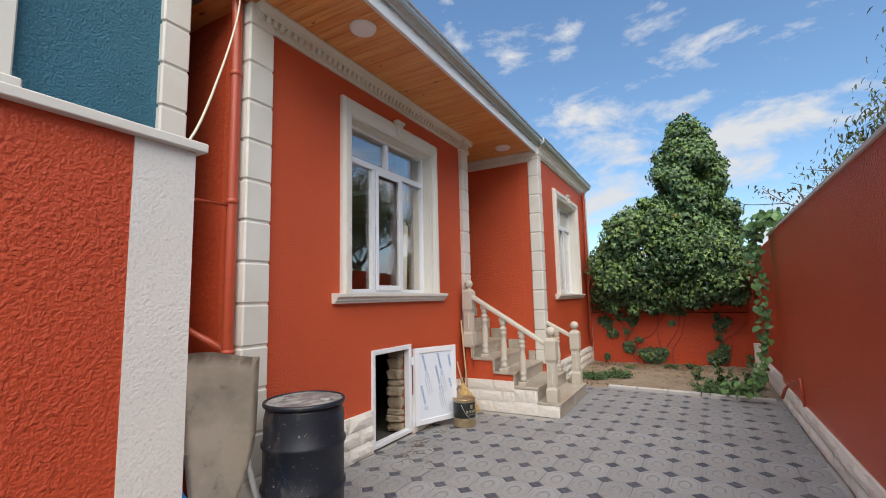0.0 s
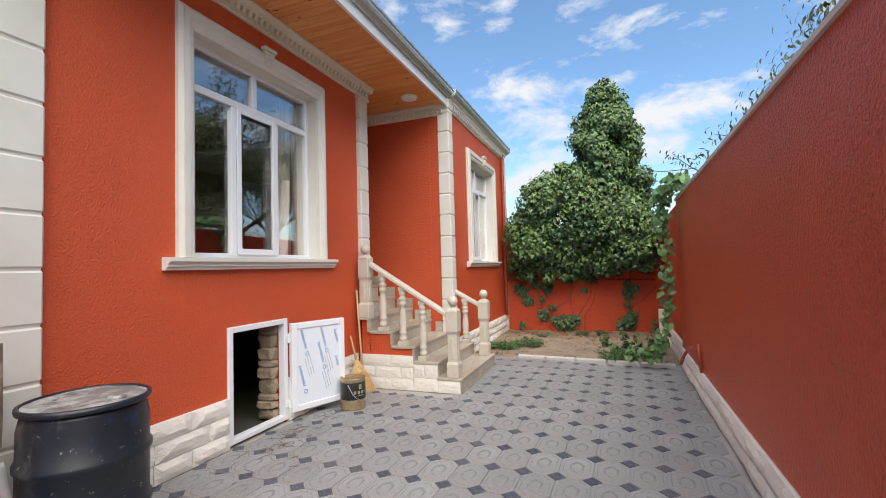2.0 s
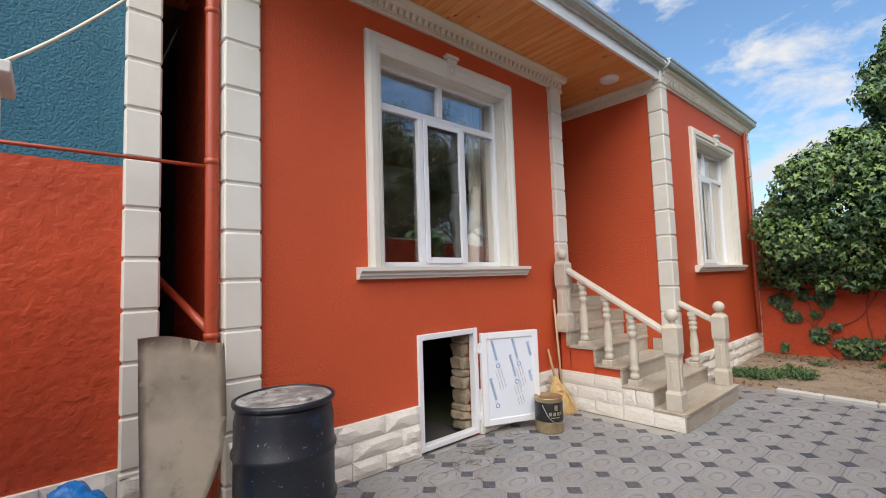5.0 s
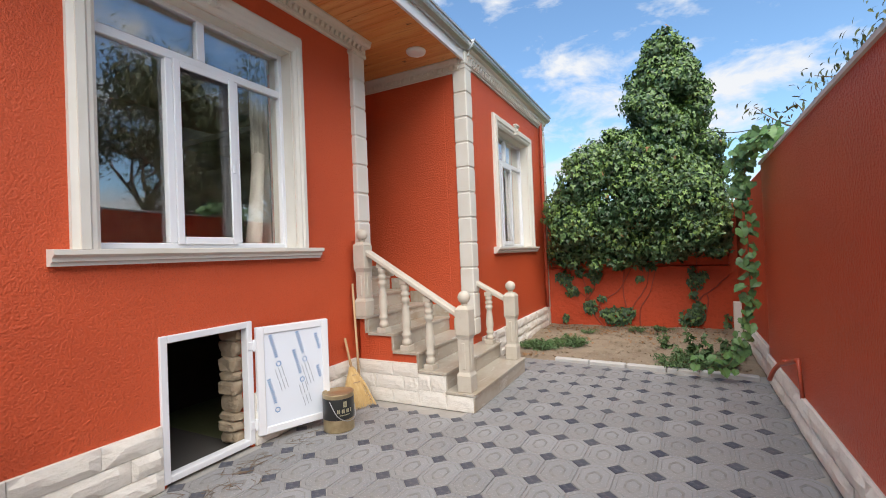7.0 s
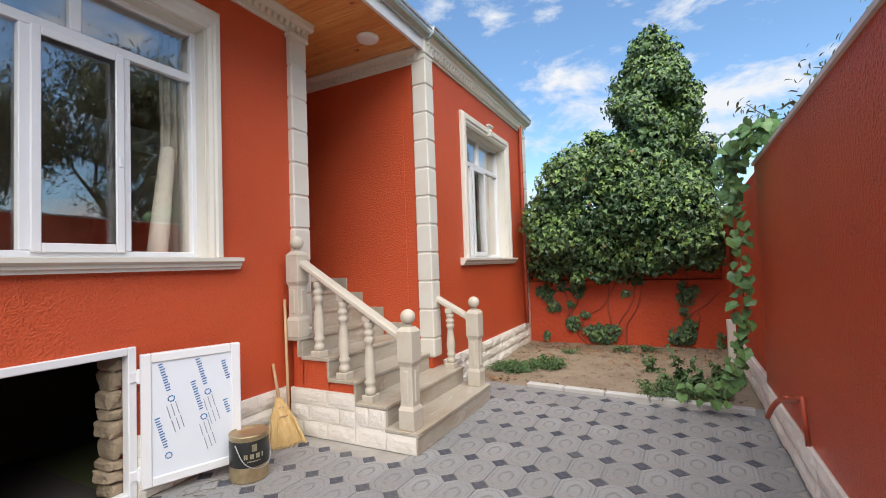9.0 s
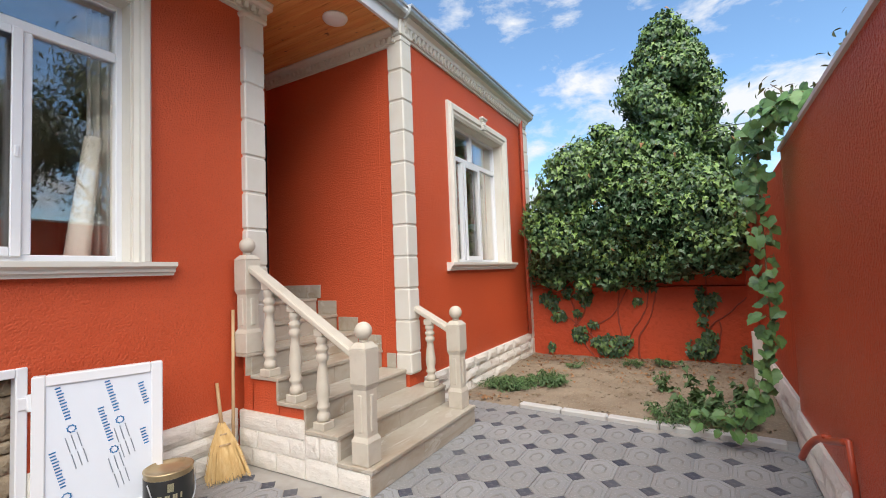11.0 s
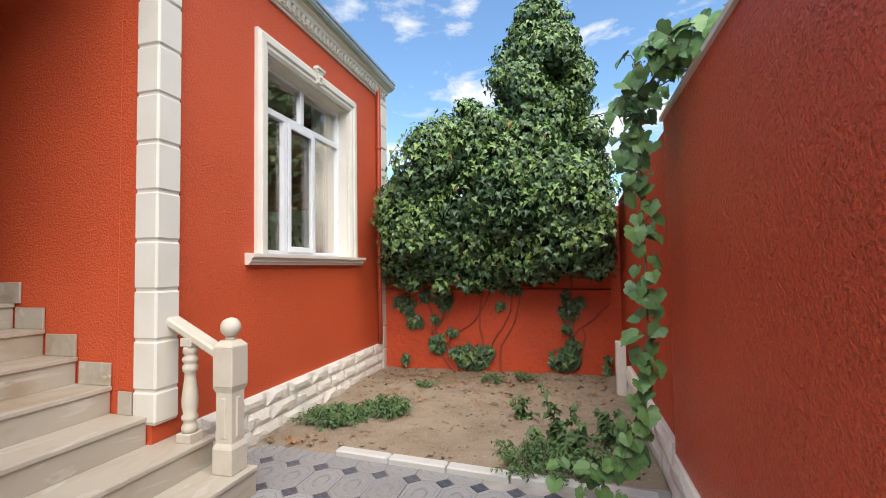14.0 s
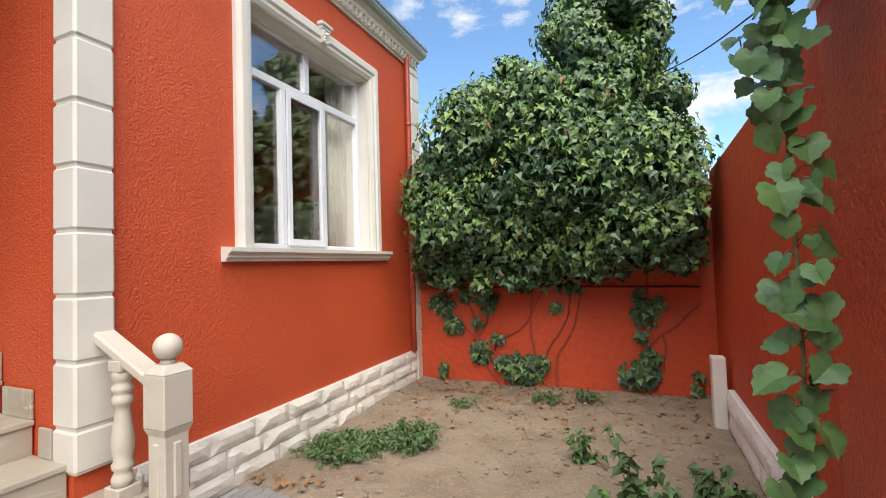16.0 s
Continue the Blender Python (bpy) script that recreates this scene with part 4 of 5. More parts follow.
box(bm, -3.549, -3.475, -1.5505, -0.6645, 4.50, 4.62, 0.01)
box(bm, -3.549, -3.44, -1.72, -0.52, 2.86, 2.949, 0.01)
tagged(add_mesh("trim_blue_house_window", bm, CREAM), "white window surround on the blue house", "trim", kind="structure")
blue_win = tagged(new("window_blue_house"), "barred window of the blue neighbouring house", "window", kind="structure")
bm = bmesh.new()
for q in ((-1.548, -1.49, 2.952, 4.498), (-0.725, -0.667, 2.952, 4.498), (-1.4895, -0.7255, 2.952, 3.01), (-1.4895, -0.7255, 4.44, 4.498), (-1.14, -1.08, 3.0105, 4.4395)):
    box(bm, -3.70, -3.64, *q, 0.006)
add_mesh("frame", bm, PVC, blue_win)
bm = bmesh.new()
box(bm, -3.675, -3.667, -1.489, -0.726, 3.011, 4.439)
add_mesh("pane", bm, GLASS, blue_win).visible_shadow = False
bm = bmesh.new()
for k in range(7):
    y = -1.49 + 0.13 * k
    tube(bm, [(-3.58, y, 2.952), (-3.58, y, 4.498)], 0.007, 6)
    ring = [(-3.58, y + 0.065 + 0.055 * math.cos(a), 3.24 + 0.055 * math.sin(a)) for a in [0.2 + j * 0.5 for j in range(12)]]
    if k < 6:
        tube(bm, ring, 0.006, 6)
for z in (3.12, 3.36, 4.1):
    tube(bm, [(-3.58, -1.549, z), (-3.58, -0.666, z)], 0.007, 6)
add_mesh("bar", bm, WIRE, blue_win)
# dark board added behind the pane, its colour standing for an unlit room
wall_box("wall_blue_house_room", -4.59, -4.5, -1.549, -0.666, 2.952, 4.498, UNLIT_INSIDE, "near-black board standing in for the unlit room behind the bars")
bm = bmesh.new()
tube(bm, curve_points([(-2.24, -0.40, 2.405), (-2.28, -0.22, 2.44), (-2.72, 0.22, 3.12), (-3.08, 0.58, 3.82), (-3.26, 0.74, 4.28)], 6), 0.007, 6)
tagged(add_mesh("cable", bm, CABLE, smooth=True), "pale cable slung from the wall coping to the eaves", "cable")

# ---- drum, board, bag, can, brooms ----
drum = tagged(new("drum"), "black plastic drum with a dusty dented lid", "barrel")
drum.location = (-2.76, 1.02, 0.0)
bm = bmesh.new()
lathe(bm, [(0.26, 0), (0.285, 0.015), (0.292, 0.06), (0.292, 0.27), (0.305, 0.285), (0.305, 0.31), (0.292, 0.325), (0.292, 0.57), (0.305, 0.585), (0.305, 0.61), (0.292, 0.625), (0.29, 0.78), (0.278, 0.84), (0.275, 0.865)], 40)
add_mesh("body", bm, DRUM, drum, smooth=True)
bm = bmesh.new()
lathe(bm, [(0.27, 0.862), (0.296, 0.866), (0.30, 0.878), (0.298, 0.895), (0.285, 0.90), (0.277, 0.893), (0.27, 0.87)], 40)
add_mesh("rim", bm, DRUM, drum, smooth=True)
bm = bmesh.new()
rings = []
for r in (0.276, 0.25, 0.18, 0.10, 0.03):
    rings.append([bm.verts.new((r * math.cos(a), r * math.sin(a), 0.902 - (0.012 if r < 0.28 else 0) + 0.008 * noise.noise(Vector((r * 6 * math.cos(a), r * 6 * math.sin(a), 4))))) for a in [2 * math.pi * k / 32 for k in range(32)]])
for a, b in zip(rings, rings[1:]):
    for k in range(32):
        bm.faces.new((a[k], a[(k + 1) % 32], b[(k + 1) % 32], b[k]))
bm.faces.new(rings[-1])
lathe(bm, [(0.045, 0.885), (0.045, 0.905), (0.035, 0.908)], 14, (0.17, 0.05, 0))
lathe(bm, [(0.03, 0.885), (0.03, 0.903), (0.022, 0.905)], 14, (-0.16, -0.08, 0))
add_mesh("lid", bm, LID, drum, smooth=True)

bm = bmesh.new()
n, m = 14, 10
grid = []
for j in range(n + 1):
    v = j / n
    row = []
    for i in range(m + 1):
        u = i / m
        right = 0.70 + 0.035 * math.sin(v * 2.9) - 0.30 * (max(0, 0.6 - v) / 0.6) ** 1.7
        y = 0.32 + u * (right - 0.32)
        x = -2.93 - 0.30 * v * (1 - u) + 0.04 * v * u - 0.035 * math.sin(math.pi * v) + 0.02 * math.sin(u * 3)
        row.append(bm.verts.new((x, y, 0.005 + v * (1.275 + 0.02 * math.sin(u * 5) - 0.02 * u))))
    grid.append(row)
for j in range(n):
    for i in range(m):
        bm.faces.new((grid[j][i], grid[j][i + 1], grid[j + 1][i + 1], grid[j + 1][i]))
bmesh.ops.solidify(bm, geom=bm.faces[:], thickness=0.014)
tagged(add_mesh("board", bm, BOARD, smooth=True), "bent stained grey-brown board leaning across the passage", "board")
bm = bmesh.new()
tube(bm, curve_points([(-3.08, 0.92, 0.02), (-3.13, 0.86, 0.3), (-3.2, 0.84, 0.55)], 4), 0.022, 8)
tagged(add_mesh("loose_pipe", bm, FASCIA, smooth=True), "short grey plastic pipe behind the drum", "pipe")

bm = bmesh.new()
bmesh.ops.create_icosphere(bm, subdivisions=5, radius=1.0)
for v in bm.verts:
    d = v.co.normalized()
    k = 1 + 0.30 * noise.noise(d * 2.1) + 0.22 * abs(noise.noise(d * 4.3)) - 0.16 * abs(noise.noise(d * 8.1)) - 0.08 * abs(noise.noise(d * 17))
    v.co = Vector((d.x * 0.25 * k, d.y * 0.30 * k, max(0.001, 0.20 + d.z * 0.26 * k + (0.16 * max(0, d.z - 0.75) * 4))))
bag = tagged(add_mesh("rubbish_bag", bm, BAG, smooth=True), "knotted blue plastic rubbish bag on the paving", "bag")
bag.location = (-2.92, 0.05, 0.0)

can = tagged(new("paint_can"), "used tin varnish can with a dark label", "paint can")
can.location = (-2.82, 3.80, 0.0)
can.scale = (1.26, 1.26, 1.15)
bm = bmesh.new()
lathe(bm, [(0.108, 0), (0.113, 0.004), (0.112, 0.012), (0.112, 0.285), (0.115, 0.29), (0.115, 0.298), (0.108, 0.30), (0.104, 0.285), (0.02, 0.283)], 30)
add_mesh("body", bm, TIN, can, smooth=True)
bm = bmesh.new()
lathe(bm, [(0.1125, 0.10), (0.1135, 0.102), (0.1135, 0.262), (0.1125, 0.264)], 30)
add_mesh("label", bm, CAN_LABEL, can, smooth=True)
bm = bmesh.new()
for a0, a1, z0, z1 in ((-0.95, 0.05, 0.155, 0.185), (-0.8, -0.1, 0.135, 0.142), (-0.55, -0.30, 0.20, 0.245)):
    k = 10
    for i in range(k):
        if z1 - z0 > 0.025 and a1 - a0 > 0.6 and i % 3 == 2:
            continue
        p, q = a0 + (a1 - a0) * i / k, a0 + (a1 - a0) * (i + 0.8) / k
        bm.faces.new([bm.verts.new((0.1142 * math.cos(t), 0.1142 * math.sin(t), z)) for t, z in ((p, z0), (q, z0), (q, z1), (p, z1))])
bmesh.ops.solidify(bm, geom=bm.faces[:], thickness=0.0004)
add_mesh("print", bm, CAN_PRINT, can)
bm = bmesh.new()
tube(bm, curve_points([(0.02, -0.116, 0.25), (0.075, -0.10, 0.14), (0.115, -0.04, 0.09), (0.118, 0.04, 0.10), (0.06, 0.105, 0.17), (0.0, 0.117, 0.25)], 4), 0.003, 6)
add_mesh("bail", bm, STEEL, can)


def broom(name, base, tip, head, spread, label):
    ob = tagged(new(name), label, "broom")
    base, tip = Vector(base), Vector(tip)
    d = (tip - base).normalized()
    neck = base + d * head
    bm = bmesh.new()
    tube(bm, [neck - d * 0.05, tip], [0.016, 0.013], 10)
    add_mesh("stick", bm, STICK, ob, smooth=True)
    bm = bmesh.new()
    rng = random.Random(5)
    side, ahead = Vector((0.35, 0.93, 0)).normalized(), Vector((0.93, -0.35, 0)).normalized()
    for k in range(420):
        u, v = rng.uniform(-1, 1), rng.uniform(-1, 1)
        a = neck + d * rng.uniform(-0.01, 0.07) + side * u * 0.02 + ahead * v * 0.016
        e = base + side * u * spread + ahead * v * spread * 0.55
        e.z = max(0.004, e.z + rng.uniform(0, 0.03))
        mid = a.lerp(e, 0.45) + side * u * spread * 0.12
        tube(bm, [a, mid, e], [0.0035, 0.003, 0.0015], 3)
    add_mesh("straw", bm, STRAW, ob)
    bm = bmesh.new()
    for k in (0.02, 0.10):
        tube(bm, [neck - d * k, neck - d * (k + 0.012)], [0.03 + k * 0.25, 0.031 + k * 0.25], 12)
    add_mesh("binding", bm, STICK, ob)
    return ob


broom("straw_broom", (-3.00, 4.34, 0.0), (-3.235, 4.41, 0.70), 0.36, 0.155, "yellow straw hand broom leaning at the plinth")
bm = bmesh.new()
tube(bm, [(-3.06, 4.43, 0.004), (-3.22, 4.555, 1.29)], [0.014, 0.013], 10)
tagged(add_mesh("stick", bm, STICK, smooth=True), "long bare wooden stick leaning beside the stairs", "stick")

rng_t = random.Random(31)
bm = bmesh.new()
for k in range(70):
    x, y, a = -2.85 + abs(rng_t.gauss(0, 0.22)) - 0.2, rng_t.gauss(2.75, 0.38), rng_t.uniform(0, 6.283)
    l = rng_t.uniform(0.04, 0.16)
    d = Vector((math.cos(a), math.sin(a), 0))
    p = Vector((x, y, 0.006))
    tube(bm, [p, p + d * l * 0.5 + Vector((0.01 * rng_t.gauss(0, 1), 0.01 * rng_t.gauss(0, 1), 0.003)), p + d * l], [0.0022, 0.002, 0.0012], 5)
tagged(add_mesh("dry_twigs", bm, BARK), "dry broken twigs strewn before the hatch", "twigs", kind="stuff")

# ---- plants ----
IVY_SHAPE = [(0, 0), (0.34, -0.10), (0.50, 0.22), (0.26, 0.42), (0.0, 1.0), (-0.26, 0.42), (-0.50, 0.22), (-0.34, -0.10)]
GRAPE_SHAPE = [(0, 0.10), (0.16, -0.08), (0.36, -0.06), (0.50, 0.14), (0.47, 0.30), (0.56, 0.44), (0.50, 0.62), (0.34, 0.70), (0.28, 0.84), (0.12, 0.88), (0, 1.0), (-0.12, 0.88), (-0.28, 0.84), (-0.34, 0.70), (-0.50, 0.62), (-0.56, 0.44), (-0.47, 0.30), (-0.50, 0.14), (-0.36, -0.06), (-0.16, -0.08)]
LONG_SHAPE = [(0, 0), (0.16, 0.3), (0.14, 0.65), (0, 1.0), (-0.14, 0.65), (-0.16, 0.3)]


def leaves(name, items, shape, mats, parent=None, cup=0.16):
    """One mesh of leaves. items: place, outward way, size, material number. A leaf hangs from its place, folded along its middle."""
    rng = random.Random(len(items))
    verts, faces, idx = [], [], []
    for p, n, size, m in items:
        n = (Vector(n) + Vector((rng.gauss(0, 0.35), rng.gauss(0, 0.35), rng.gauss(0, 0.35) + 0.25))).normalized()
        down = Vector((rng.gauss(0, 0.5), rng.gauss(0, 0.5), -1.0))
        t = (down - n * down.dot(n)).normalized()
        s = n.cross(t)
        k = len(verts)
        p = Vector(p)
        verts.append(p + t * size * 0.35)
        for u, v in shape:
            verts.append(p + s * (u * size) + t * (v * size) + n * (size * (cup * abs(u) * 2 - 0.25 * v * v)))
        c = len(shape)
        for i in range(c):
            faces.append((k, k + 1 + i, k + 1 + (i + 1) % c))
            idx.append(m)
    me = bpy.data.meshes.new(name)
    me.from_pydata([tuple(v) for v in verts], [], faces)
    for m in mats:
        me.materials.append(m)
    me.polygons.foreach_set("material_index", idx)
    me.update()
    ob = new(name, me)
    if parent:
        ob.parent = parent
        tagged(ob, kind="stuff")
    return ob


def blob_leaves(rng, blobs, count, size, young, squash=1.0):
    """Leaves over the outside of many overlapping clumps (centre, radius), none deep inside another clump."""
    items, tot = [], sum(r * r for c, r in blobs)
    for c, r in blobs:
        c = Vector(c)
        for k in range(int(count * r * r / tot)):
            d = Vector((rng.gauss(0, 1), rng.gauss(0, 1), rng.gauss(0, 1))).normalized()
            q = r * rng.uniform(0.72, 1.04) * (1 + 0.38 * noise.noise(d * 2.3 + c * 3))
            p = c + d * q
            if any((p - Vector(o)).length < ro * 0.66 for o, ro in blobs if o is not c and (Vector(o) - c).length < r + ro):
                continue
            u = rng.random()
            # clump undersides take the dark leaf: their shade is put into the colour
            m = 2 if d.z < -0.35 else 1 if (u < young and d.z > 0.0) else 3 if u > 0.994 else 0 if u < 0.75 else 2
            items.append((p, d, size * rng.uniform(0.65, 1.25), m))
    # dark leaves fill the insides, with the shade of the depth painted in
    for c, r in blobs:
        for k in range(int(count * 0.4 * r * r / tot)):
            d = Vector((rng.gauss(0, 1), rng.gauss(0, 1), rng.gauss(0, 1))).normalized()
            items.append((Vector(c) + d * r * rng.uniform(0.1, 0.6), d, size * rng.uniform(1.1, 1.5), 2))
    return items


def limbs(bm, rng, start, way, length, radius, depth, ends):
    """A forking branch; collects the tips."""
    pts, p, d = [Vector(start)], Vector(start), Vector(way).normalized()
    n = 4
    for k in range(n):
        d = (d + Vector((rng.gauss(0, 0.16), rng.gauss(0, 0.16), rng.gauss(0.03, 0.1)))).normalized()
        p = p + d * length / n
        pts.append(p.copy())
        if depth <= 1:
            ends.append((p.copy(), d.copy()))
    tube(bm, pts, [radius * (1 - 0.16 * k) for k in range(n + 1)], 6)
    if depth > 0:
        for k in range(3 if depth > 1 else 4):
            a = (d + Vector((rng.gauss(0, 0.62), rng.gauss(0, 0.62), rng.gauss(0.1, 0.4)))).normalized()
            limbs(bm, rng, pts[rng.randint(2, n)], a, length * rng.uniform(0.55, 0.8), radius * 0.5, depth - 1, ends)


rng = random.Random(11)
ivy = tagged(new("ivy_bush"), "dense green ivy overgrowing the garden wall", "ivy")
ivy.location = (-0.6, 9.95, 0.0)
blobs = []
for k in range(190):
    u, v = rng.uniform(0, 1), rng.uniform(0, 1)
    x = -2.0 + 2.98 * u
    top = 3.44 - 0.35 * abs(u - 0.42) - 1.15 * max(0, u - 0.62) ** 0.8 * 1.9 - 0.8 * max(0, 0.16 - u) * 8
    low = 1.42 + 0.10 * math.sin(u * 9) - 0.15 * max(0, 0.3 - u) * 3 + 0.10 * max(0, u - 0.4)
    z = low + (top - low) * v
    r = 0.13 + 0.27 * rng.random() ** 1.6
    top += 0.16 * math.sin(x * 5.1) + rng.uniform(-0.12, 0.12)
    z = min(max(z, low + r * 0.7), top - r * 0.5)
    bulge = 0.62 * math.sin(math.pi * min(1, max(0, (z - 1.2) / 2.5))) * (0.45 + 0.75 * math.sin(math.pi * min(1, 0.12 + 0.8 * u)))
    blobs.append(((x, 9.88 - bulge + rng.uniform(-0.22, 0.14), z), r))
for k in range(26):
    u = rng.uniform(0, 1)
    blobs.append(((-1.9 + 2.3 * u, 10.1 + rng.uniform(0, 0.5), 2.95 + 0.35 * math.sin(math.pi * u) + rng.uniform(-0.2, 0.15)), rng.uniform(0.24, 0.36)))
for k in range(90):
    u = rng.uniform(0, 1)
    x = -1.92 + 2.85 * u
    top = 3.48 - 0.35 * abs(u - 0.42) - 2.1 * max(0, u - 0.62) ** 0.8 + 0.16 * math.sin(x * 5.1)
    if k < 60:
        blobs.append(((x, 9.75 + rng.uniform(-0.3, 0.3), top + rng.uniform(-0.15, 0.13)), rng.uniform(0.07, 0.15)))
    else:
        blobs.append(((x, 9.5 + rng.uniform(-0.25, 0.25), 1.36 + 0.22 * u + rng.uniform(-0.16, 0.16)), rng.uniform(0.08, 0.15)))
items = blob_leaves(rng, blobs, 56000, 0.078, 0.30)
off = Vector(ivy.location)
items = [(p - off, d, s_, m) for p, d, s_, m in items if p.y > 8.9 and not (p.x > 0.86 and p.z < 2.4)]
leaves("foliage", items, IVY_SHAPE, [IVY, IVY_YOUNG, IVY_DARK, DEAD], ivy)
bm = bmesh.new()
tube(bm, curve_points([(-0.2, 0.25, 0), (-0.15, 0.2, 1.2), (0.05, 0.3, 2.4), (0.3, 0.6, 3.6)], 4), 0.07, 8)
for k in range(16):
    x = rng.uniform(-1.3, 1.2)
    tube(bm, curve_points([(x * 0.3, 0.15, rng.uniform(1.4, 2.2)), (x * 0.7, -0.2, rng.uniform(1.7, 2.6)), (x, -0.42 + rng.uniform(-0.1, 0.1), rng.uniform(1.6, 3.0))], 4), [0.018] * 4 + [0.012] * 4 + [0.005], 6)
add_mesh("branch", bm, BARK, ivy, smooth=True)

tower = tagged(new("ivy_tree"), "tall tree trunk fully clad in dark green ivy", "tree")
tower.location = (-0.03, 11.2, 0.0)
blobs = []
for k in range(150):
    z = rng.uniform(2.6, 5.9)
    w = 1.22 * min(1.0, max(0.05, (6.3 - z) / 2.3)) ** 0.85 * (1.0 - 0.10 * max(0, 4.0 - z))
    a = rng.uniform(0, 2 * math.pi)
    q = rng.uniform(0.45, 0.8)
    blobs.append(((w * q * math.cos(a) + 0.05 * math.sin(z * 3), w * q * math.sin(a), z), rng.uniform(0.22, 0.34)))
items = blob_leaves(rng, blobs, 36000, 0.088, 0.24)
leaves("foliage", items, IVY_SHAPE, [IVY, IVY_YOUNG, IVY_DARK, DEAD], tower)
bm = bmesh.new()
tube(bm, curve_points([(0, 0, -0.05), (0.05, 0, 2), (-0.03, 0, 4), (0, 0, 5.6)], 4), [0.2] * 5 + [0.16] * 4 + [0.1] * 3 + [0.05], 10)
add_mesh("trunk", bm, BARK, tower, smooth=True)

# ivy on the garden wall: painted-over stems and leaf tufts
stem_lines = [
    ((-1.30, 0.02), (-1.55, 0.42), (-1.62, 0.85), (-1.75, 1.25)), ((-1.22, 0.02), (-1.30, 0.35), (-1.62, 0.62), (-2.05, 0.95)),
    ((-1.05, 0.02), (-1.35, 0.45), (-0.98, 0.75), (-0.75, 1.15)), ((-0.95, 0.05), (-0.72, 0.45), (-0.50, 0.80), (-0.42, 1.2)),
    ((-0.62, 0.02), (-0.60, 0.4), (-0.42, 0.72), (-0.30, 1.2)), ((-0.82, 0.25), (-0.90, 0.7), (-0.86, 1.2)),
    ((0.28, 0.30), (0.40, 0.60), (0.62, 0.78), (0.86, 1.02)), ((0.42, 0.12), (0.52, 0.5), (0.50, 0.7)), ((0.30, 0.9), (0.36, 1.1), (0.36, 1.4)),
    ((-1.62, 0.55), (-1.45, 0.75), (-1.38, 1.05), (-1.30, 1.3)), ((-1.75, 0.62), (-1.9, 0.85), (-1.98, 1.15)),
]
bm = bmesh.new()
for line in stem_lines:
    pts = curve_points([(x, 9.875 - 0.004 * k, z) for k, (x, z) in enumerate(line)], 6)
    pts = [p + Vector((0.012 * noise.noise(p * 9), 0, 0.012 * noise.noise(p * 7 + Vector((3, 1, 2))))) for p in pts]
    tube(bm, [p - off for p in pts], [0.019 * (1 - 0.6 * k / len(pts)) for k in range(len(pts))], 6)
tagged(add_mesh("stem", bm, RED_STEM, ivy, smooth=True), "red overpainted climbing stems")


def wall_tuft(cx, cz, rx, rz, count):
    r2 = random.Random(int(cx * 100) + int(cz * 1000))
    its = []
    for k in range(count):
        a, q = r2.uniform(0, 6.283), math.sqrt(r2.random())
        its.append((Vector((cx + rx * q * math.cos(a), 9.86 - r2.uniform(0.01, 0.13) * (1.1 - q), cz + rz * q * math.sin(a))), Vector((0.1 * math.cos(a), -1, 0.25)), 0.08 * r2.uniform(0.6, 1.2), r2.choice([0, 2, 2, 2])))
    tagged(leaves("ivy_tuft", its, IVY_SHAPE, [IVY, IVY_YOUNG, IVY_DARK, DEAD]), "small dark ivy tuft on the red garden wall", "ivy", "ivy tufts on the garden wall")


for t in ((-2.02, 1.02, 0.17, 0.13, 60), (-1.88, 0.74, 0.13, 0.11, 46), (-1.52, 0.42, 0.13, 0.13, 60), (-1.02, 0.24, 0.26, 0.19, 160), (-1.42, 1.05, 0.14, 0.15, 60), (-1.55, 0.78, 0.06, 0.06, 16),
          (-0.60, 0.98, 0.07, 0.06, 16), (0.33, 0.93, 0.13, 0.16, 70), (0.30, 0.66, 0.06, 0.08, 20), (0.24, 0.26, 0.20, 0.15, 110), (0.36, 0.45, 0.10, 0.10, 40), (-2.02, 0.18, 0.06, 0.07, 16), (0.80, 0.2, 0.05, 0.16, 22),
          (-1.70, 1.12, 0.10, 0.10, 30), (-1.95, 0.88, 0.08, 0.08, 22), (-1.30, 0.58, 0.07, 0.07, 16), (-1.25, 0.30, 0.09, 0.09, 26), (-0.78, 0.34, 0.10, 0.09, 28), (0.45, 1.04, 0.08, 0.06, 18), (0.30, 1.12, 0.05, 0.08, 12), (0.33, 0.36, 0.09, 0.10, 30), (-0.95, 1.22, 0.12, 0.07, 24), (-0.45, 1.20, 0.14, 0.08, 30)):
    wall_tuft(*t)

# grape vine hanging at the yard wall
vine = tagged(new("grape_vine"), "grape vine shoot hanging down the yard wall", "vine")
stem = curve_points([(1.06, 5.95, 2.60), (0.90, 6.20, 2.66), (0.76, 6.42, 2.52), (0.735, 6.50, 2.20), (0.735, 6.50, 1.80), (0.74, 6.50, 1.38), (0.735, 6.50, 0.98), (0.665, 6.50, 0.62), (0.58, 6.52, 0.36), (0.50, 6.56, 0.18)], 8)
bm = bmesh.new()
tube(bm, stem, [0.009 - 0.004 * k / len(stem) for k in range(len(stem))], 6)
r3 = random.Random(4)
its = []
def vine_leaf(p, side, size, facing):
    """A leaf on a short stalk off the shoot."""
    size *= 0.70
    q = p + Vector((side * size * r3.uniform(0.25, 0.6), -r3.uniform(0.02, 0.08), r3.uniform(0.0, 0.05)))
    tube(bm, [p, p.lerp(q, 0.6) + Vector((0, 0, 0.02)), q], 0.0028, 4)
    its.append((q, facing, size, r3.choice([0, 0, 0, 1])))


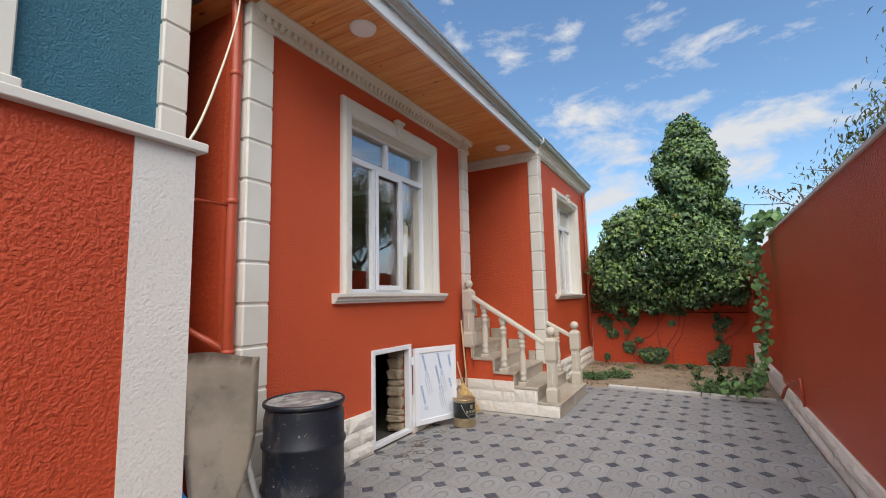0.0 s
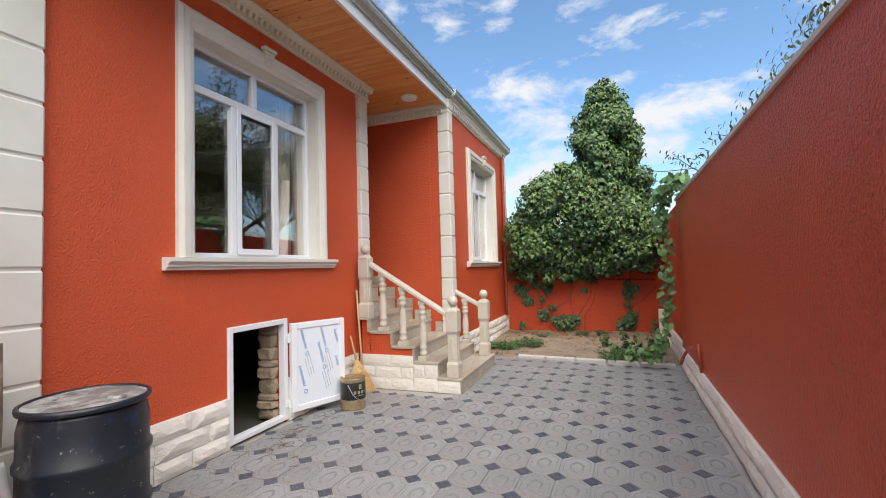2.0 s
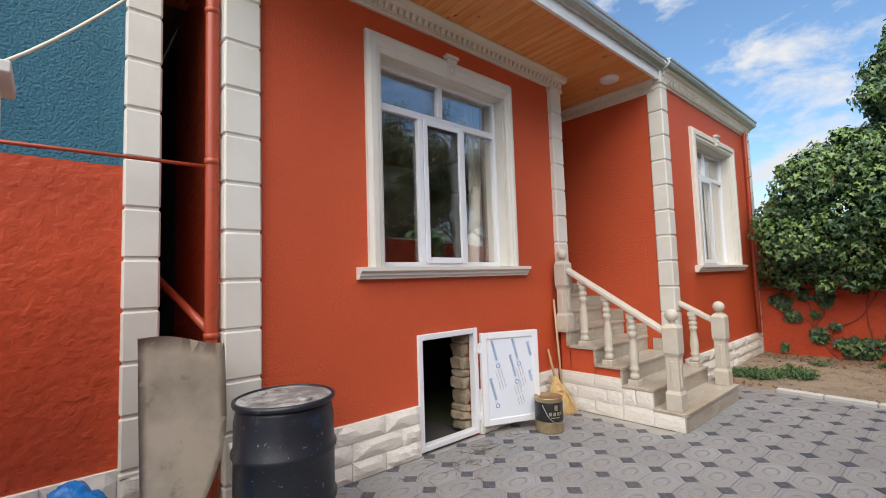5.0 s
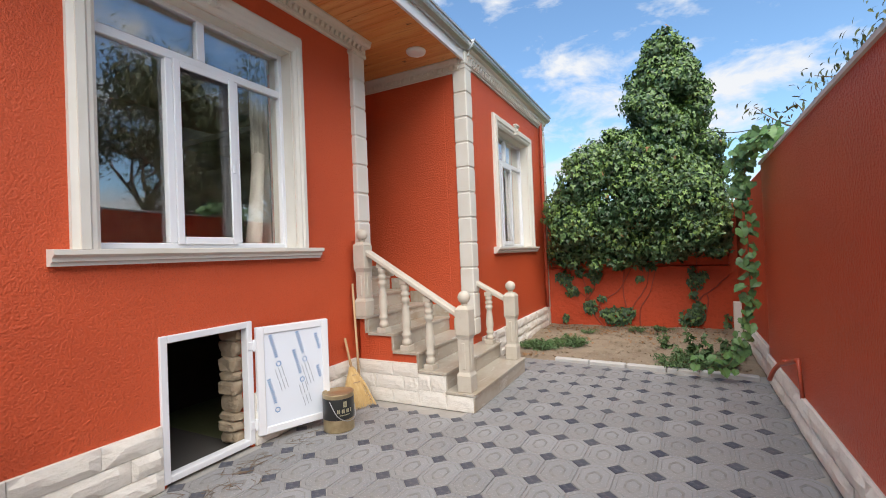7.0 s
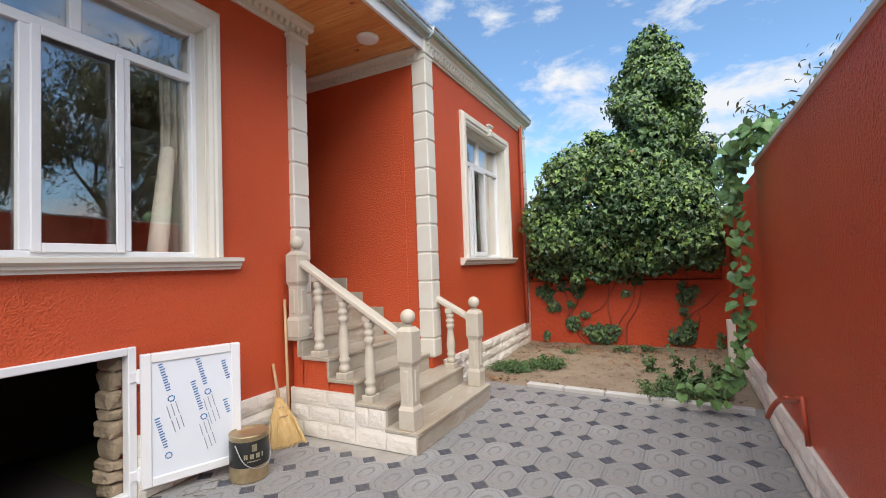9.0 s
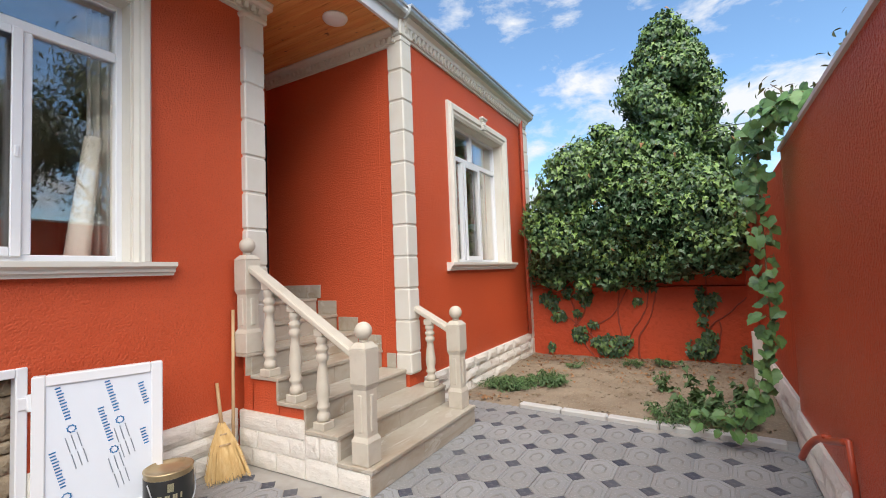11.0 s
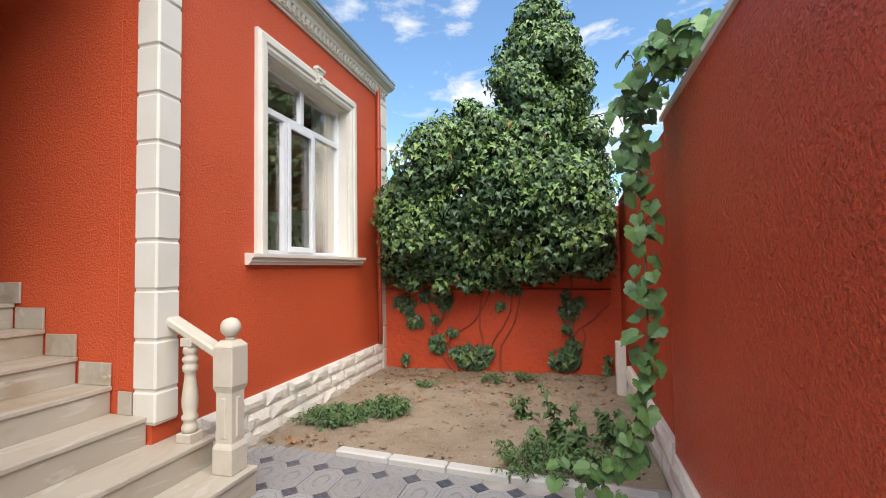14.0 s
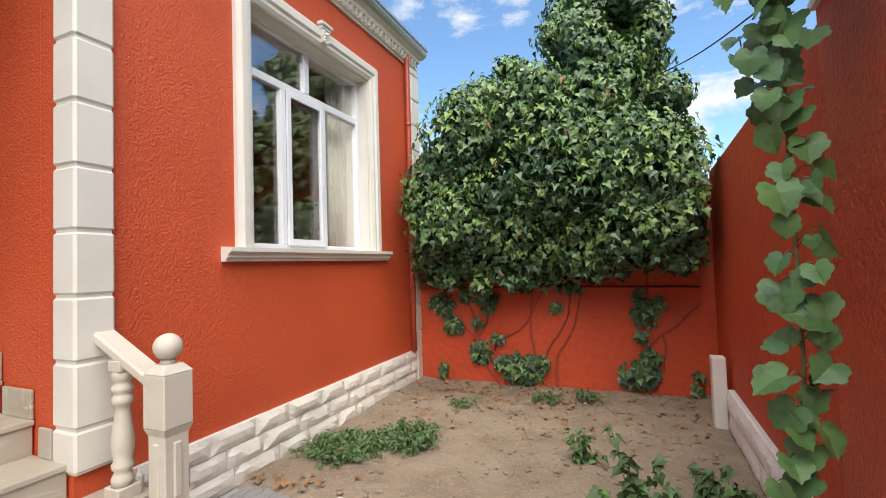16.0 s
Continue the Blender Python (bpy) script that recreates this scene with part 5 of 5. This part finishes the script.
for i, p in enumerate(stem):
    if p.z > 2.05:
        for k in range(4):
            vine_leaf(p + Vector((r3.uniform(-0.13, 0.03), r3.uniform(-0.08, 0.16), r3.uniform(-0.08, 0.07))), r3.choice([-1, 1, -1]), r3.uniform(0.09, 0.17), Vector((-0.45 + r3.gauss(0, 0.3), -0.75, 0.35)))
    elif p.z > 0.30:
        vine_leaf(p, 1 if i % 2 else -1, r3.uniform(0.11, 0.19), Vector((-0.30 + r3.gauss(0, 0.3), -0.8, 0.3)))
        if i % 3:
            vine_leaf(p + Vector((0, 0, 0.025)), -1 if i % 4 == 1 else 1, r3.uniform(0.06, 0.12), Vector((-0.4 + r3.gauss(0, 0.4), -0.6, 0.3)))
for k in range(16):
    vine_leaf(Vector((0.42 + r3.gauss(0, 0.13), 6.62 + r3.gauss(0, 0.08), 0.14 + r3.uniform(-0.04, 0.12))), r3.choice([-1, 1]), r3.uniform(0.09, 0.16), Vector((-0.2, -0.5, 0.8)))
for k in range(34):
    vine_leaf(Vector((0.80 + 0.2 * r3.random(), 5.95 + 1.0 * k / 34, 2.55 + r3.uniform(-0.03, 0.10))), -1, r3.uniform(0.08, 0.14), Vector((-0.5, -0.6, 0.5)))
tube(bm, curve_points([(0.56, 6.53, 0.30), (0.48, 6.62, 0.16), (0.3, 6.66, 0.12)], 5), 0.006, 6)
add_mesh("stem", bm, VINE_STEM, vine, smooth=True)
leaves("leaf", its, GRAPE_SHAPE, [VINE, VINE_OLD], vine)


def weed(place, radius, height, count, size, shape, mats, label, seed, upright=0.35):
    """Low plants: stems out of one root with small leaves along them."""
    r4 = random.Random(seed)
    root = tagged(new("weed"), label, "weed", "weeds on the soil")
    root.location = place
    bm = bmesh.new()
    its = []
    for k in range(count):
        a, q = r4.uniform(0, 6.283), math.sqrt(r4.random()) * radius
        foot = Vector((q * 0.7 * math.cos(a), q * 0.7 * math.sin(a), 0))
        end = Vector((q * math.cos(a) + r4.gauss(0, 0.05), q * math.sin(a) + r4.gauss(0, 0.05), height * r4.uniform(0.3, 1.0) * (1.15 - 0.6 * q / radius)))
        pts = curve_points([foot, foot.lerp(end, 0.5) + Vector((0, 0, 0.02)), end], 3)
        tube(bm, pts, 0.0025, 3)
        for p in pts[1:]:
            for j in range(3):
                b = r4.uniform(0, 6.283)
                its.append((p + Vector((0.02 * math.cos(b), 0.02 * math.sin(b), 0)), Vector((math.cos(b) * 0.6, math.sin(b) * 0.6, upright + 0.5)), size * r4.uniform(0.6, 1.2), 0 if r4.random() < 0.8 else 1))
    add_mesh("stem", bm, WEED, root)
    leaves("leaf", its, shape, mats, root)
    return root


WM = [WEED, VINE]
weed((-1.95, 7.62, 0.03), 0.34, 0.14, 110, 0.05, LONG_SHAPE, WM, "low spreading green weed on dry soil", 1)
weed((-1.55, 7.95, 0.03), 0.30, 0.17, 90, 0.05, LONG_SHAPE, WM, "low spreading green weed on dry soil", 2)
weed((0.05, 7.02, 0.03), 0.34, 0.20, 90, 0.042, LONG_SHAPE, WM, "feathery green weeds behind the kerb", 3)
weed((0.18, 7.40, 0.03), 0.20, 0.50, 16, 0.075, IVY_SHAPE, WM, "upright leafy weed on dry soil", 4)
weed((0.62, 7.55, 0.03), 0.16, 0.30, 14, 0.065, IVY_SHAPE, WM, "upright leafy weed beside the yard wall", 5)
weed((-0.17, 8.05, 0.04), 0.09, 0.28, 8, 0.055, IVY_SHAPE, WM, "small upright weed on dry soil", 6)
weed((-0.65, 9.35, 0.05), 0.16, 0.10, 20, 0.04, LONG_SHAPE, WM, "small grassy weed at the garden wall", 7)
weed((-0.25, 9.5, 0.05), 0.12, 0.12, 18, 0.04, LONG_SHAPE, WM, "small grassy weed at the garden wall", 8)
weed((-1.45, 8.9, 0.05), 0.12, 0.10, 14, 0.04, LONG_SHAPE, WM, "small grassy weed on dry soil", 9)
weed((0.45, 7.05, 0.03), 0.20, 0.18, 34, 0.05, IVY_SHAPE, WM, "leafy green weeds behind the kerb", 10)

# litter of dead leaves and clods
r5 = random.Random(8)
its = []
for k in range(420):
    x, y = r5.uniform(-2.3, 0.8), 9.85 - abs(r5.gauss(0, 0.75))
    if k < 25:
        x, y = -1.95 + r5.gauss(0, 0.18), 7.05 + r5.gauss(0, 0.08)
    if y > 6.98:
        z = 0.05 + 0.05 * noise.noise(Vector((x, y, 0)) * 1.4) + 0.03 * max(0, y - 9.2)
        its.append((Vector((x, y, z)), Vector((0, 0, 1)), r5.uniform(0.025, 0.06), 0))
tagged(leaves("dead_leaves", its, IVY_SHAPE, [DEAD]), "scattered brown dead leaves on the soil", "leaves", kind="stuff")
bm = bmesh.new()
for k in range(900):
    x, y = r5.uniform(-2.3, 0.8), r5.uniform(7.0, 9.8)
    z = 0.03 + 0.05 * noise.noise(Vector((x, y, 0)) * 1.4) + 0.03 * max(0, y - 9.2)
    r = r5.uniform(0.006, 0.022) * (1.6 if y > 9.5 else 1)
    vs = bmesh.ops.create_icosphere(bm, subdivisions=1, radius=r)["verts"]
    for v in vs:
        v.co = Vector((x + v.co.x * 1.3, y + v.co.y, z + v.co.z * 0.7)) + Vector((1, 1, 1)) * r * 0.5 * noise.noise(v.co * 90 + Vector((k, 0, 0)))
tagged(add_mesh("soil_clods", bm, SOIL), "small clods and stones lying on the soil", "stones", kind="stuff")

# trees beyond the yard wall
def tree(x, y, height, seed, count, size, depth=3, label="leafy tree standing beyond the yard wall", lean=(0, 0), fine=0.09):
    r6 = random.Random(seed)
    ob = tagged(new("tree"), label, "tree", "trees beyond the yard wall")
    ob.location = (x, y, -0.05)
    bm, ends = bmesh.new(), []
    h = height * 0.42
    tube(bm, curve_points([(0, 0, 0), (lean[0] * 0.3, lean[1] * 0.3, h * 0.5), (lean[0], lean[1], h)], 4), [0.02 * height] * 5 + [0.016 * height] * 4, 10)
    for k in range(7):
        a = k * 0.9 + r6.uniform(-0.3, 0.3)
        limbs(bm, r6, (lean[0], lean[1], h * r6.uniform(0.75, 1.0)), (math.cos(a) * 0.8, math.sin(a) * 0.8, r6.uniform(0.45, 1.1)), height * 0.27, 0.009 * height, depth, ends)
    add_mesh("branch", bm, BARK, ob)
    its = []
    for k in range(count):
        p, d = ends[r6.randrange(len(ends))]
        j = Vector((r6.gauss(0, fine), r6.gauss(0, fine), r6.gauss(0, fine)))
        its.append((p + j, d + j * 4, size * r6.uniform(0.7, 1.3), 0))
    leaves("foliage", its, LONG_SHAPE, [TREE_LEAF], ob)
    return ob


tree(3.1, 7.6, 5.3, 21, 4200, 0.085, 2, lean=(0.05, -0.1), fine=0.11)
tree(6.8, 4.0, 8.2, 22, 20000, 0.165, fine=0.32)
tree(7.2, 8.4, 8.8, 23, 20000, 0.165, fine=0.32)
tree(6.6, 12.6, 8.4, 24, 20000, 0.165, fine=0.32)
tree(8.4, 16.5, 8.8, 25, 9000, 0.13, fine=0.28)
tree(7.0, 0.6, 7.2, 26, 2600, 0.14, fine=0.2)
bm = bmesh.new()
tube(bm, curve_points([(0.45, 10.6, 3.7), (0.744, 10.3, 3.67), (0.97, 9.0, 3.33), (1.3, 7.2, 3.0)], 10), 0.007, 5)
tagged(add_mesh("wire", bm, WIRE), "thin dark wire strung above the ivy", "wire")

# ---- kerb ----
def kerb(a, b, count, label):
    a, b = Vector(a), Vector(b)
    root = tagged(new("kerb"), label, "kerb", kind="structure")
    w = (b - a).length / count
    ang = math.atan2(b.y - a.y, b.x - a.x)
    for k in range(count):
        bm = bmesh.new()
        box(bm, 0.004, w - 0.004, -0.05, 0.05, -0.08, 0.048, 0.012)
        ob = add_mesh("kerb_stone", bm, KERB, root)
        ob.matrix_basis = Matrix.Translation(a + (b - a) * k / count) @ Matrix.Rotation(ang + 0.01 * math.sin(k * 3), 4, "Z")


kerb((-1.56, 6.96, 0), (0.82, 6.74, 0), 5, "pale grey concrete kerb before the soil bed")

# ---- split stone plinths ----
def split_block(seed):
    """A block face of one by one by one with a broken front; scaled where it is used."""
    r7 = random.Random(seed)
    bm = bmesh.new()
    nu, nv = 6, 3
    rows = []
    for j in range(nv + 1):
        row = []
        for i in range(nu + 1):
            edge = i in (0, nu) or j in (0, nv)
            row.append(bm.verts.new((i / nu, -(r7.uniform(0.35, 0.55) if edge else r7.uniform(0.68, 1.0)), j / nv)))
        rows.append(row)
    back = [bm.verts.new(p) for p in ((0, 0, 0), (1, 0, 0), (1, 0, 1), (0, 0, 1))]
    for j in range(nv):
        for i in range(nu):
            bm.faces.new((rows[j][i], rows[j][i + 1], rows[j + 1][i + 1], rows[j + 1][i]))
    bm.faces.new([back[0], *rows[0][::-1][::-1], back[1]][::-1])
    bm.faces.new([back[3], *rows[nv], back[2]])
    bm.faces.new([back[0], *[r[0] for r in rows], back[3]])
    bm.faces.new([back[1], *[r[nu] for r in rows], back[2]])
    me = bpy.data.meshes.new("split_stone")
    bmesh.ops.recalc_face_normals(bm, faces=bm.faces)
    bm.to_mesh(me)
    bm.free()
    me.materials.append(STONE)
    return me


BLOCKS = [split_block(k) for k in range(7)]


def plinth(name, a, b, z0, z1, courses, length, label, depth=0.045, backing=0.03):
    """Courses of split stones along a to b; they face to the right of that way."""
    a, b = Vector((*a, 0)), Vector((*b, 0))
    along = (b - a).normalized()
    face = Vector((0, 0, 1)).cross(along)
    total = (b - a).length
    bm = bmesh.new()
    sweep(bm, [(-0.02, z0), (backing * 0.3, z0), (backing * 0.3, z1 - 0.004), (-0.02, z1 - 0.004)], a, b, face)
    root = tagged(add_mesh(name, bm, JOINT), label, "plinth", kind="structure")
    r8 = random.Random(int(total * 100))
    h = (z1 - z0) / courses
    for c in range(courses):
        s = 0.0
        w = length * (0.5 if c % 2 else 0.9)
        while s < total - 0.01:
            e = min(total, s + w)
            if total - e < 0.08:
                e = total
            ob = new("stone", BLOCKS[r8.randrange(7)])
            ob.parent = root
            hh = h - 0.005
            m = Matrix(((along.x, -face.x, 0, 0), (along.y, -face.y, 0, 0), (0, 0, 1, 0), (0, 0, 0, 1)))
            ob.matrix_basis = Matrix.Translation(a + along * (s + 0.002) + face * backing * 0.3 + Vector((0, 0, z0 + c * h))) @ m @ Matrix.Diagonal((e - s - 0.004, depth * r8.uniform(0.8, 1.15), hh, 1))
            s, w = e, length * r8.uniform(0.75, 1.2)
    return root


plinth("plinth_front_west", (XA, 2.444), (XA, 1.041), 0.0, 0.45, 3, 0.42, "white split-stone plinth of the house front")
plinth("plinth_front_middle", (XA, 4.60), (XA, 3.221), 0.0, 0.45, 3, 0.42, "white split-stone plinth of the house front")
plinth("plinth_front_east", (XB, 9.79), (XB, 6.26), 0.0, 0.42, 3, 0.36, "white split-stone plinth of the projecting front")
plinth("plinth_stairs_low", (-1.80, SIDE), (-2.10, SIDE), 0.0, 0.155, 1, 0.5, "white split-stone side of the stairs", 0.02)
plinth("plinth_stairs_mid", (-2.10, SIDE), (-2.43, SIDE), 0.0, 0.34, 2, 0.36, "white split-stone side of the stairs", 0.02)
plinth("plinth_stairs_high", (-2.43, SIDE), (XA + 0.05, SIDE), 0.0, 0.44, 3, 0.36, "white split-stone side of the stairs", 0.02)
plinth("plinth_blue_house", (-3.55, 0.47), (-3.55, -0.6), 0.0, 0.46, 2, 0.42, "white split-stone plinth of the blue house")
plinth("plinth_yard_wall", (right_x(-2.5) + 0.05, -2.5), (right_x(6.8) + 0.05, 6.8), 0.0, 0.30, 2, 0.40, "white split-stone plinth along the yard wall")
plinth("plinth_yard_wall_far", (right_x(6.81) + 0.06, 6.81), (right_x(9.1) + 0.06, 9.1), 0.0, 0.36, 2, 0.40, "white split-stone plinth along the yard wall")
bm = bmesh.new()
box(bm, 0.83, 0.94, 9.12, 9.24, 0.0, 0.62, 0.008)
tagged(add_mesh("plinth_end_block", bm, CREAM), "upright white block ending the yard plinth", "plinth", kind="structure")

# ---- paving ----
PX, PY, CUT = 0.2485, 0.387, 0.071
TURN = Matrix.Translation((0.036, 2.40, 0)) @ Matrix.Rotation(radians(-1.8), 4, "Z")
bm = bmesh.new()
box(bm, -3.4, 0.95, -6.0, 6.95, -0.2, -0.008)
paving = tagged(add_mesh("paving", bm, BED), "grey octagon paving with small dark squares", "paving", kind="structure")


def octagon(kx, ky, cut):
    hx, hy = PX / 2 * kx, PY / 2 * ky
    return [(hx, -hy + cut), (hx, hy - cut), (hx - cut, hy), (-hx + cut, hy), (-hx, hy - cut), (-hx, -hy + cut), (-hx + cut, -hy), (hx - cut, -hy)]


def octagon_tile(bm, m=Matrix()):
    g = 0.0025
    loops = [(octagon(0.985, 0.99, CUT), -0.02), (octagon(0.985, 0.99, CUT), -0.0025), (octagon(0.95, 0.965, CUT * 0.99), 0.0), (octagon(0.80, 0.83, CUT * 0.9), 0.0), (octagon(0.765, 0.80, CUT * 0.88), -g), (octagon(0.73, 0.775, CUT * 0.86), 0.0)]

    def diamond(k):
        a, b = 0.062 * k, 0.098 * k
        return [(a * 0.55, -b * 0.45), (a * 0.55, b * 0.45), (a * 0.1, b), (-a * 0.1, b), (-a * 0.55, b * 0.45), (-a * 0.55, -b * 0.45), (-a * 0.1, -b), (a * 0.1, -b)]
    loops += [([(x * 1.55, y) for x, y in diamond(1.0)], 0.0), ([(x * 1.55, y) for x, y in diamond(0.88)], -g), ([(x * 1.55, y) for x, y in diamond(0.72)], -g), ([(x * 1.55, y) for x, y in diamond(0.60)], 0.0)]
    groove = (3, 6, 7)
    rings = [[bm.verts.new(m @ Vector((x, y, z))) for x, y in pts] for pts, z in loops]
    for i, (a, b) in enumerate(zip(rings, rings[1:])):
        for k in range(8):
            bm.faces.new((a[k], a[(k + 1) % 8], b[(k + 1) % 8], b[k])).material_index = 1 if i in groove else 0
    bm.faces.new(rings[-1])


def square_tile(bm, m=Matrix()):
    c = CUT - 0.004
    low = [bm.verts.new(m @ Vector(p)) for p in ((c, 0, -0.02), (0, c, -0.02), (-c, 0, -0.02), (0, -c, -0.02))]
    mid = [bm.verts.new(m @ Vector(p)) for p in ((c, 0, -0.003), (0, c, -0.003), (-c, 0, -0.003), (0, -c, -0.003))]
    c -= 0.004
    top = [bm.verts.new(m @ Vector(p)) for p in ((c, 0, -0.001), (0, c, -0.001), (-c, 0, -0.001), (0, -c, -0.001))]
    for a, b in ((low, mid), (mid, top)):
        for k in range(4):
            bm.faces.new((a[k], a[(k + 1) % 4], b[(k + 1) % 4], b[k]))
    bm.faces.new(top)


def shared(name, maker, mats):
    bm = bmesh.new()
    maker(bm)
    me = bpy.data.meshes.new(name)
    bmesh.ops.recalc_face_normals(bm, faces=bm.faces)
    bm.to_mesh(me)
    bm.free()
    for m in mats:
        me.materials.append(m)
    return me


OCT, SQ = shared("octagon_tile", octagon_tile, [TILE, TILE_LINE]), shared("square_tile", square_tile, [DARK_TILE])
rest_o, rest_s = bmesh.new(), bmesh.new()
r9 = random.Random(3)
used = [0, 0]
for j in range(-22, 13):
    for i in range(-15, 5):
        for kind, (u, v) in enumerate((((i + 0.5) * PX, (j + 0.5) * PY), (i * PX, j * PY))):
            p = TURN @ Vector((u, v, 0))
            right = right_x(p.y) - 0.05 if p.y < 6 else 0.82
            if not (-3.24 < p.x < right and -5.8 < p.y < (6.98 - 0.09 * (p.x + 1.56) if p.x > -1.6 else 7.0)):
                continue
            if (p.x < -1.95 and 4.55 < p.y < 6.3) or (p.x < -2.35 and p.y > 6.0) or (p.x < -1.8 and 4.7 < p.y < 6.2):
                continue
            m = Matrix.Translation((p.x, p.y, r9.uniform(-0.0015, 0.0015))) @ Matrix.Rotation(radians(-1.8 + r9.uniform(-0.4, 0.4)), 4, "Z")
            if -0.2 < p.y and used[kind] < 300 and p.x > -3.3:
                ob = new("octagon_tile" if kind == 0 else "square_tile", OCT if kind == 0 else SQ)
                ob.parent = paving
                ob.matrix_basis = m
                used[kind] += 1
            else:
                (octagon_tile if kind == 0 else square_tile)(rest_o if kind == 0 else rest_s, m)
tagged(add_mesh("octagon_tiles", rest_o, [TILE, TILE_LINE], paving), kind="stuff")
tagged(add_mesh("square_tiles", rest_s, DARK_TILE, paving), kind="stuff")
